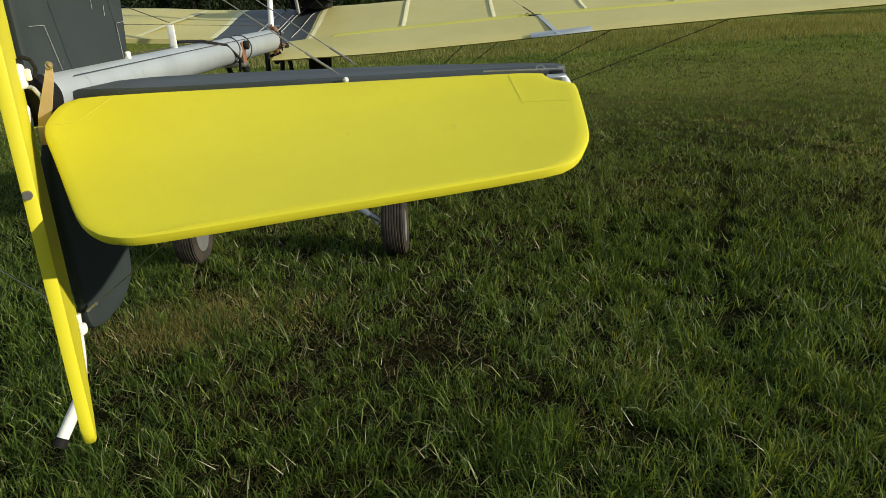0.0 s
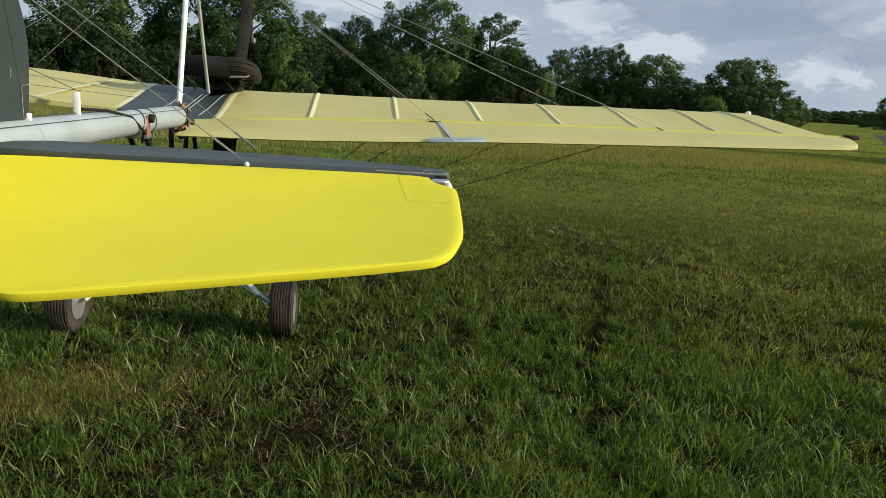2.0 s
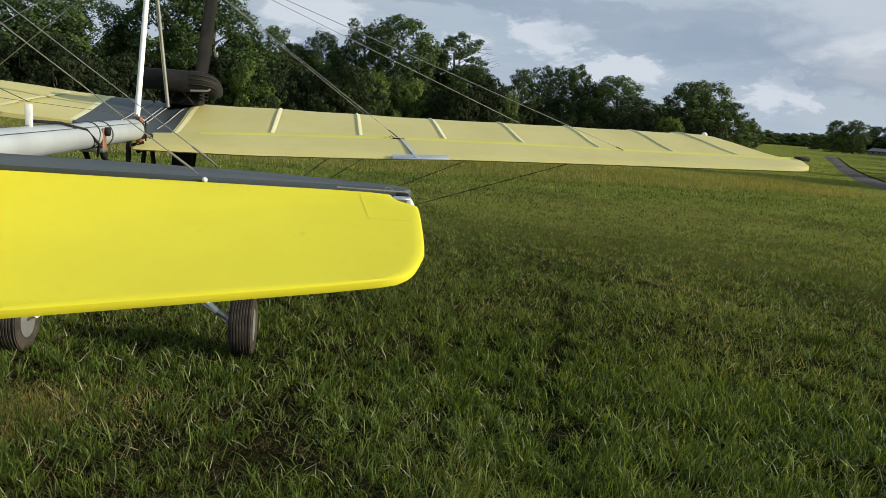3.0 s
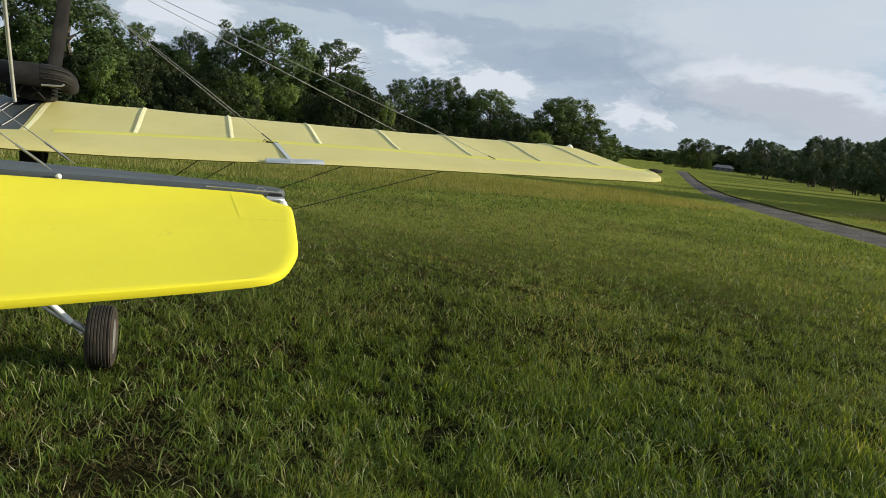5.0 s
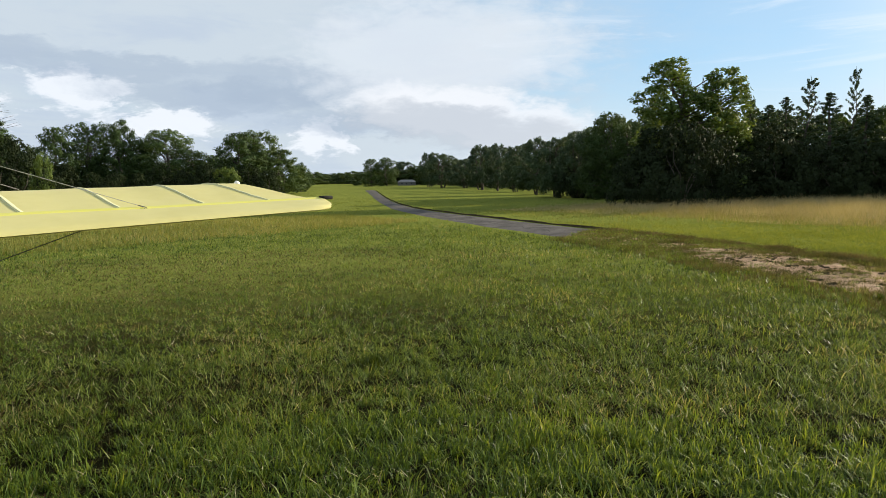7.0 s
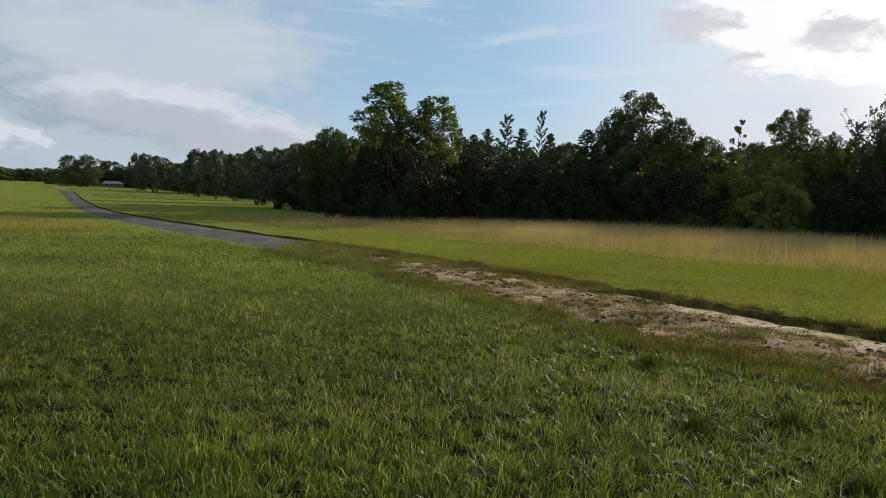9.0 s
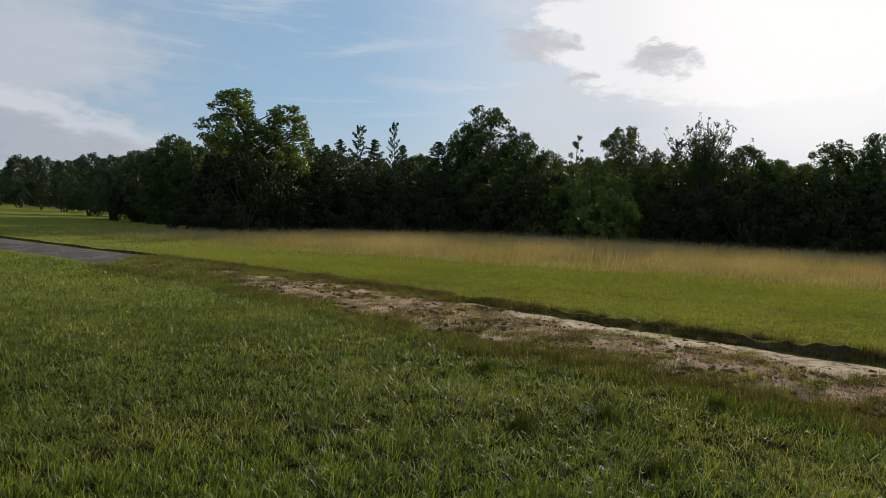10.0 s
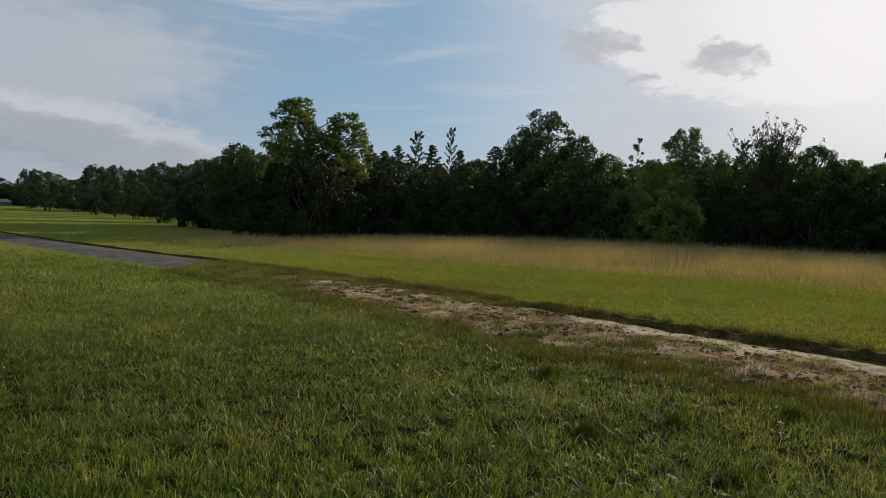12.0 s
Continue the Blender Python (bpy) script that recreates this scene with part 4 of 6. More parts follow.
def ribbon(pts, half, rise, base=-0.006):
    """A raised cloth strip of square section that runs along the points."""
    bm = bmesh.new()
    prev = None
    for p in pts:
        x, y, z = p
        ring = [bm.verts.new(v) for v in ((x - half * 0.7, y, z + base), (x - half * 0.35, y, z + rise), (x + half * 0.2, y, z + rise), (x + half * 1.6, y, z + base * 0.3))]
        if prev:
            for k in range(4):
                bm.faces.new((prev[k], prev[(k + 1) % 4], ring[(k + 1) % 4], ring[k]))
        else:
            bm.faces.new(ring)
        prev = ring
    bm.faces.new(prev[::-1])
    bmesh.ops.recalc_face_normals(bm, faces=bm.faces)
    return bm


def batten(x, slant=0.0, half=0.015, rise=0.008):
    """A raised rib pocket over the top of the panel."""
    hz, cz = lerp(x, HINGE_Z), lerp(x, CREST_Z)
    return ribbon([(x - slant * (y - 0.5), y, hz + (cz - hz) * f) for y, f in ((0.54, 0.04), (0.80, 0.32), (1.10, 0.72), (1.32, 0.95), (1.45, 1.0), (1.54, 0.95))], half, rise)


def build_wings():
    wing = part("right_wing", wing_panel(0.10, 4.72, RIBS, 0.30), MAT["cream"], craft, "pale yellow cloth wing panel")
    for x in RIBS[1:]:
        part("batten", batten(x, 0.0 if x < 4.2 else 0.12), MAT["edge_cloth"], wing)
    part("root_edge", batten(0.125, 0.0, 0.020, 0.003), MAT["edge_cloth"], wing, "pale cloth edge strip")
    # aileron along the trailing edge
    bm = bmesh.new()
    rings = []
    for k in range(41):
        x = 0.0 + 4.74 * k / 40
        te = 0.0
        if x > 4.35:
            te = 0.5 * ((x - 4.35) / 0.39) ** 2.2
        hz, tz = lerp(x, HINGE_Z) + 0.004, lerp(x, TE_Z)
        ring = []
        for f, up in ((1.0, 0.012), (0.7, 0.014), (0.3, 0.010), (0.02, 0.006), (0.0, 0.0), (0.02, -0.008), (0.5, -0.014), (1.0, -0.018)):
            y = te + (0.495 - te) * f
            z = tz + (hz - tz) * (y / 0.495) + up
            ring.append(bm.verts.new((x, y, z)))
        rings.append(ring)
    for p, q in zip(rings, rings[1:]):
        for k in range(8):
            bm.faces.new((p[k], q[k], q[(k + 1) % 8], p[(k + 1) % 8]))
    bm.faces.new(rings[0])
    bm.faces.new(rings[-1][::-1])
    bmesh.ops.recalc_face_normals(bm, faces=bm.faces)
    ail = part("aileron", bm, MAT["cream"], craft, "long yellow cloth aileron")
    bm = bmesh.new()
    prev = None
    for x in np.linspace(0.30, 4.72, 17):
        z = lerp(x, HINGE_Z) + 0.012
        ring = [bm.verts.new((x, 0.450, z - 0.010)), bm.verts.new((x, 0.470, z + 0.004)), bm.verts.new((x, 0.530, z + 0.014)), bm.verts.new((x, 0.580, z + 0.010))]
        if prev:
            for k in range(3):
                bm.faces.new((prev[k], ring[k], ring[k + 1], prev[k + 1]))
        prev = ring
    bmesh.ops.recalc_face_normals(bm, faces=bm.faces)
    part("hinge_strip", bm, MAT["hinge_cloth"], ail, "bright yellow hinge seam")
    bm = bmesh.new()
    box(bm, (1.54, -0.045, 1.296), (1.90, 0.02, 1.302), None)
    for v in bm.verts:
        v.co.z += 0.055 * (v.co.x - 1.54) + (0.022 if v.co.y > 0 else 0)
    tab = part("trim_tab", bevelled(bm, 0.002, 1), MAT["silver"], ail, "grey metal trim tab")
    bm = bmesh.new()
    box(bm, (-0.014, 0.0, -0.003), (0.014, 0.50, 0.003), look((1.70, -0.035, 1.315), (1.64, 0.46, 1.408)) @ pose(0, 0, 0, -90, 0, 0))
    part("bracket", bevelled(bm, 0.001, 1), MAT["silver"], ail, "riveted metal bracket")
    bm = bmesh.new()
    bmesh.ops.create_uvsphere(bm, u_segments=14, v_segments=10, radius=0.027, matrix=pose(4.50, 1.52, 1.592))
    part("tip_cap", bm, MAT["white"], wing, "white cap at the spar end")
    bm = bmesh.new()
    box(bm, (4.70, 0.44, 1.455), (4.79, 0.52, 1.485))
    part("tip_fitting", bevelled(bm, 0.008), MAT["black"], wing, "black tip fitting")
    left = part("left_wing", wing_panel(-4.72, -0.50, [-4.3, -3.7, -3.1, -2.4, -1.75, -1.1, -0.5], 0.0), MAT["cream"], craft, "pale yellow cloth wing panel")
    part("root_edge", batten(-0.525, 0.0, 0.020, 0.003), MAT["edge_cloth"], left, "pale cloth edge strip")
    part("seam", ribbon([(-0.80, 1.35, 1.549), (-0.92, 0.9, 1.484), (-1.06, 0.52, 1.406)], 0.020, 0.002), MAT["edge_cloth"], left, "pale reinforcing strip")
    mid = part("center_section", wing_panel(-0.50, 0.10, [-0.5, 0.1], 0.0, 12), MAT["grey_cloth"], craft, "dark grey cloth wing centre")
    for x in (-0.28, -0.16, -0.13, -0.02):
        bm = bmesh.new()
        pts = [(x + 0.12 * (y - 0.5), y, lerp(x, HINGE_Z) + (lerp(x, CREST_Z) - lerp(x, HINGE_Z)) * f + 0.004) for y, f in ((0.62, 0.13), (0.8, 0.32), (1.1, 0.72), (1.40, 0.98))]
        path_tube(bm, pts, 0.0026, 6)
        part("lace", bm, MAT["thread"], mid, "pale lacing cord")


build_wings()


def build_tail():
    bm = bmesh.new()
    turned(bm, [(-2.46, 0.050), (-2.44, 0.060), (-1.0, 0.0615), (0.02, 0.0615), (0.06, 0.055), (0.075, 0.030)], Matrix.Translation((0, 0, 1.365)) @ pose(0, 0, 0, 0, 0, 90), 36)
    boom = part("boom_tube", bm, MAT["silver"], craft, "thick silver aluminium tail boom")
    # vertical fin above and below the boom
    up = [(-2.455, 1.46), (-2.455, 1.42), (-2.455, 1.415), (-2.42, 1.415), (-1.90, 1.405), (-1.86, 1.46), (-1.83, 1.70), (-1.95, 1.93), (-2.15, 2.02), (-2.40, 2.03), (-2.45, 1.98)]
    fin_m = Matrix(((0, 0, 1, 0), (1, 0, 0, 0), (0, 1, 0, 0), (0, 0, 0, 1)))
    fin = part("upper_fin", cushion(chaikin(up), 0.030, 0.012, fin_m, 0.004), MAT["fin_cloth"], craft, "dark grey cloth fin above the boom")
    low = [(-2.47, 0.72), (-2.40, 0.69), (-2.25, 0.70), (-2.16, 0.76), (-2.14, 0.85), (-2.12, 1.30), (-2.47, 1.30)]
    lowfin = part("lower_fin", cushion(chaikin(low), 0.030, 0.012, fin_m, 0.004), MAT["fin_cloth"], craft, "dark grey cloth fin below the boom")
    for pts in ([(-2.40, 1.545), (-2.33, 1.545), (-2.29, 1.42)], [(-1.84, 1.54), (-1.92, 1.535), (-1.915, 1.41)], [(-2.05, 1.62), (-2.055, 1.58)], [(-1.98, 1.59), (-1.985, 1.56)]):
        bm = bmesh.new()
        path_tube(bm, [(0.0165, a, b) for a, b in pts], 0.0007, 6)
        part("stitching", bm, MAT["thread"], fin)
    # rudder swung to its right, seen along its plane
    out = [(0.0, 0.76), (0.36, 0.635)] + arc(0.445, 0.685, 0.055, -110, 0, 5) + [(0.50, 0.75), (0.50, 1.85)] + arc(0.38, 1.88, 0.12, 0, 90, 4) + [(0.0, 2.00)]
    turn = pose(0, -2.49, 0, 0, 0, -90 + 29.5) @ Matrix(((1, 0, 0, 0), (0, 0, -1, 0), (0, 1, 0, 0), (0, 0, 0, 1)))
    shear = Matrix(((1, 0, 0.0132, -0.0183), (0, 1, 0.020, -0.024), (0, 0, 1, 0), (0, 0, 0, 1)))
    turn = shear @ turn
    rud = part("rudder", cushion(out, 0.026, 0.010, turn, 0.002), MAT["yellow"], craft, "yellow cloth rudder swung to the side")
    bm = bmesh.new()
    bmesh.ops.create_cone(bm, cap_ends=True, segments=16, radius1=0.010, radius2=0.009, depth=0.012, matrix=turn @ pose(0.502, 1.235, 0.003, 0, 90, 0))
    part("bolt", bm, MAT["steel"], rud, "grey bolt head")
    # horizontal tail: fixed surface and drooping elevators on both sides
    droop = pose(0, -2.45, 1.36, 18, 0, 0)
    ele = [(0.15, 0.0), (0.095, -0.035), (0.108, -0.165), (0.218, -0.333)] + [(0.345, -0.535), (0.385, -0.585), (0.43, -0.617), (0.485, -0.630), (0.55, -0.622)] + [(1.29, -0.468), (1.345, -0.425), (1.378, -0.345), (1.386, -0.28), (1.393, -0.085), (1.375, -0.070), (1.330, -0.045), (1.315, 0.0)]
    stab = [(0.06, 0.02), (1.36, 0.02), (1.39, 0.05), (1.34, 0.12), (0.95, 0.32), (0.45, 0.40), (0.06, 0.42)]
    for side in (1, -1):
        flip = Matrix.Diagonal((side, 1, 1, 1))
        e = part("elevator", cushion(chaikin(ele), 0.024, 0.010, flip @ droop, 0.003), MAT["yellow"], craft, "bright yellow cloth elevator hanging below its hinge")
        s = part("stabilizer", cushion(chaikin(stab, 1), 0.034, 0.014, flip @ pose(0, -2.45, 1.362, -1.0, 0, 0), 0.003), MAT["grey_cloth"], craft, "dark grey cloth stabilizer")
        bm = bmesh.new()
        path_tube(bm, [tuple(flip @ droop @ Vector(p)) for p in ((0.09, -0.16, 0.0095), (0.19, -0.145, 0.0110), (0.225, -0.02, 0.0110))], 0.0004, 6)
        part("seam", bm, MAT["pale_yellow"], e)
        bm = bmesh.new()
        path_tube(bm, [tuple(flip @ droop @ Vector(p)) for p in ((1.375, -0.17, 0.0095), (1.255, -0.165, 0.0110), (1.235, -0.02, 0.0110))], 0.0004, 6)
        part("seam", bm, MAT["pale_yellow"], e)
        bm = bmesh.new()
        box(bm, (1.325, -0.034, -0.005), (1.375, -0.016, 0.008), flip @ droop)
        part("hinge_fitting", bevelled(bm, 0.003, 1), MAT["alu"], s, "bare metal hinge fitting")
        bm = bmesh.new()
        box(bm, (1.335, -0.012, -0.006), (1.37, 0.006, 0.007), flip @ droop)
        part("hinge_bush", bevelled(bm, 0.002, 1), MAT["black"], s)
        bm = bmesh.new()
        tube(bm, flip @ droop @ Vector((1.372, -0.070, 0.0)), flip @ droop @ Vector((1.368, -0.045, 0.004)), 0.010)
        part("end_plug", bevelled(bm, 0.002, 1), MAT["white"], s, "white end plug")
        bm = bmesh.new()
        tube(bm, flip @ droop @ Vector((1.17, -0.004, 0.018)), flip @ droop @ Vector((1.37, -0.004, 0.014)), 0.0022, None, 8)
        part("hinge_pin", bm, MAT["steel"], s, "thin steel hinge pin")
        for x0 in (1.30,):
            bm = bmesh.new()
            path_tube(bm, [tuple(flip @ droop @ Vector(p)) for p in ((x0, -0.012, 0.016), (x0 + 0.004, 0.000, 0.022), (x0 + 0.014, 0.004, 0.024), (x0 + 0.024, 0.000, 0.018), (x0 + 0.016, -0.010, 0.014))], 0.0006, 6)
            part("safety_wire", bm, MAT["thread"], s, "pale twist of safety wire")
        bm = bmesh.new()
        bmesh.ops.create_uvsphere(bm, u_segments=12, v_segments=8, radius=0.0075, matrix=pose(side * 0.82, -2.44, 1.372))
        part("knob", bm, MAT["white"], s, "white knob at the hinge line")
        for a, b in (((0.0, -2.36, 1.955), (0.80, -2.42, 1.385)), ((0.0, -2.02, 1.945), (0.80, -2.07, 1.375))):
            bm = bmesh.new()
            a, b = Vector((side * a[0], a[1], a[2])), Vector((side * b[0], b[1], b[2]))
            tube(bm, a, b, 0.0016, None, 6)
            c = part("bracing_cable", bm, MAT["cable"], craft)
            bm = bmesh.new()
            tube(bm, b.lerp(a, 0.02), b.lerp(a, 0.10), 0.0034, None, 8)
            part("turnbuckle", bm, MAT["steel"], c)
    # fittings at the tail end
    bm = bmesh.new()
    turned(bm, [(-2.475, 0.01), (-2.472, 0.058), (-2.465, 0.0635), (-2.405, 0.0640), (-2.400, 0.0618)], Matrix.Translation((0, 0, 1.365)) @ pose(0, 0, 0, 0, 0, 90), 32)
    part("end_wrap", bm, MAT["black"], boom, "black rubber wrap on the boom end")
    bm = bmesh.new()
    rows = [(0.086, 1.456, 0.006), (0.083, 1.425, 0.010), (0.074, 1.385, 0.013), (0.062, 1.335, 0.016), (0.056, 1.290, 0.014), (0.052, 1.262, 0.006)]
    prev = None
    for x, z, w in rows:
        y = -2.475 - 0.25 * (1.456 - z)
        ring = [bm.verts.new(v) for v in ((x - w, y, z), (x + w, y + 0.004, z), (x + w, y + 0.008, z), (x - w, y + 0.004, z))]
        if prev:
            for k in range(4):
                bm.faces.new((prev[k], prev[(k + 1) % 4], ring[(k + 1) % 4], ring[k]))
        else:
            bm.faces.new(ring)
        prev = ring
    bm.faces.new(prev[::-1])
    bmesh.ops.recalc_face_normals(bm, faces=bm.faces)
    strap = part("strap", bm, MAT["strap"], boom, "tan strap at the boom end")
    bm = bmesh.new()
    ring = [(0.090 + 0.009 * math.cos(a), -2.480, 1.452 + 0.008 * math.sin(a)) for a in (q * math.tau / 16 for q in range(17))]
    path_tube(bm, ring, 0.0022, 6)
    part("eye_ring", bm, MAT["steel"], strap, "steel eye ring")
    bm = bmesh.new()
    path_tube(bm, [(0.022, -2.485, 1.405), (0.040, -2.487, 1.400), (0.054, -2.488, 1.380), (0.060, -2.487, 1.350), (0.060, -2.485, 1.325)], 0.0055, 8)
    part("tape_loop", bm, MAT["thread"], boom, "worn grey tape loop")
    for z0, z1, x in ((1.398, 1.462, 0.018), (1.300, 1.362, 0.006)):
        bm = bmesh.new()
        box(bm, (x - 0.020, -2.520, z0), (x + 0.014, -2.480, z1))
        part("end_fitting", bevelled(bm, 0.012, 3), MAT["white"], boom, "white plastic end fitting")
    bm = bmesh.new()
    path_tube(bm, [(0.020, -2.50, 1.465), (0.036, -2.495, 1.476), (0.052, -2.49, 1.468), (0.058, -2.485, 1.448), (0.050, -2.485, 1.425)], 0.0050, 8)
    part("hose_loop", bm, MAT["black"], boom, "short black hose loop")
    bm = bmesh.new()
    box(bm, (0.030, -2.497, 1.418), (0.046, -2.485, 1.448))
    part("hose_end", bevelled(bm, 0.005), MAT["white"], boom)
    for side in (1, -1):
        bm = bmesh.new()
        tube(bm, (side * 0.022, -2.47, 0.775), (side * 0.80, -2.43, 1.345), 0.0016, None, 6)
        low_cable = part("bracing_cable", bm, MAT["cable"], craft)
        bm = bmesh.new()
        tube(bm, (side * 0.022, -2.47, 0.775), (side * 0.052, -2.469, 0.797), 0.0050, None, 8)
        part("turnbuckle", bm, MAT["steel"], low_cable)
    bm = bmesh.new()
    path_tube(bm, [(0.0, -2.50, 0.78), (0.0, -2.525, 0.66), (0.0, -2.56, 0.56), (-0.035, -2.64, 0.47)], 0.017, 10)
    skid = part("tail_skid", bm, MAT["white"], craft, "white tail skid tube")
    bm = bmesh.new()
    tube(bm, (-0.035, -2.64, 0.47), (-0.042, -2.655, 0.452), 0.019)
    part("end_cap", bm, MAT["black"], skid)
    bm = bmesh.new()
    box(bm, (-0.018, -2.52, 0.715), (0.022, -2.48, 0.75))
    part("hinge_fitting", bevelled(bm, 0.012), MAT["white"], lowfin, "white hinge fitting")
    bm = bmesh.new()
    box(bm, (-0.013, -1.445, 1.41), (0.013, -1.433, 1.512))
    block = part("guide_block", bevelled(bm, 0.003), MAT["white"], boom, "white cable guide block")
    bm = bmesh.new()
    box(bm, (-0.012, -1.895, 1.40), (0.022, -1.865, 1.445))
    part("fin_fitting", bevelled(bm, 0.006), MAT["white"], boom)
    # clamp, pulleys and hoses round the boom
    for y, tilt in ((-0.80, 1.0), (-0.60, 0.0)):
        bm = bmesh.new()
        ring = [Vector((0.064 * math.cos(k * math.tau / 24), y + 0.03 * math.sin(k * math.tau / 24) * tilt, 1.365 + 0.064 * math.sin(k * math.tau / 24))) for k in range(25)]
        path_tube(bm, ring, 0.0035, 6)
        part("hose_clamp", bm, MAT["dark_cable"], boom)
    bm = bmesh.new()
    path_tube(bm, [(0.0, -1.40, 1.445), (0.03, -1.20, 1.435), (0.05, -0.95, 1.40), (0.07, -0.84, 1.33), (0.05, -0.80, 1.27)], 0.0065, 8)
    part("hose", bm, MAT["black"], boom, "black hose tied to the boom")
    bm = bmesh.new()
    tube(bm, (0.062, -0.72, 1.385), (0.085, -0.72, 1.385), 0.022, None, 18)
    part("pulley", bevelled(bm, 0.003, 1), MAT["black"], boom, "black cable pulley")
    bm = bmesh.new()
    tube(bm, (0.05, -0.74, 1.27), (0.075, -0.74, 1.27), 0.020, None, 18)
    part("pulley", bevelled(bm, 0.003, 1), MAT["black"], boom, "black cable pulley")
    bm = bmesh.new()
    box(bm, (0.055, -0.755, 1.26), (0.064, -0.705, 1.40))
    part("clamp_plate", bevelled(bm, 0.003, 1), MAT["rust"], boom, "rust-brown clamp plate")
    bm = bmesh.new()
    box(bm, (0.000, 0.070, 1.28), (0.014, 0.082, 1.455))
    box(bm, (-0.030, 0.076, 1.375), (0.045, 0.090, 1.395))
    box(bm, (-0.025, 0.082, 1.31), (0.050, 0.096, 1.33))
    box(bm, (0.020, 0.060, 1.29), (0.030, 0.120, 1.44))
    part("end_bracket", bevelled(bm, 0.002, 1), MAT["rust"], boom, "rusty bracket on the boom end")
    for k, (a, b, r, mat) in enumerate((((-0.02, 0.085, 1.44), (0.055, 0.085, 1.44), 0.006, "steel"), ((0.055, 0.075, 1.30), (0.055, 0.075, 1.42), 0.005, "black"), ((-0.03, 0.09, 1.27), (0.04, 0.09, 1.29), 0.009, "black"), ((0.035, 0.08, 1.345), (0.075, 0.10, 1.33), 0.006, "rust"), ((-0.04, 0.07, 1.24), (-0.02, 0.08, 1.36), 0.008, "black"), ((0.0, 0.07, 1.455), (0.07, 0.10, 1.40), 0.003, "steel"))):
        bm = bmesh.new()
        tube(bm, a, b, r, None, 10)
        part("pin", bm, MAT[mat], boom)
    bm = bmesh.new()
    turned(bm, [(0.02, 0.03), (0.021, 0.062), (0.05, 0.063), (0.052, 0.02)], Matrix.Translation((0, 0, 1.365)) @ pose(0, 0, 0, 0, 0, 90), 28)
    part("end_plug", bm, MAT["black"], boom, "dark plug in the boom end")
    for pts in ([(0.050, -2.30, 1.410), (0.048, 0.0, 1.41)], [(-0.03, -2.40, 1.435), (0.02, -0.9, 1.428)], [(0.0, -1.44, 1.52), (-0.25, -1.30, 1.60)], [(-0.05, 0.08, 1.45), (-1.3, -0.6, 1.56)]):
        bm = bmesh.new()
        path_tube(bm, pts, 0.0015, 6)
        part("control_cable", bm, MAT["dark_cable"], craft)


build_tail()


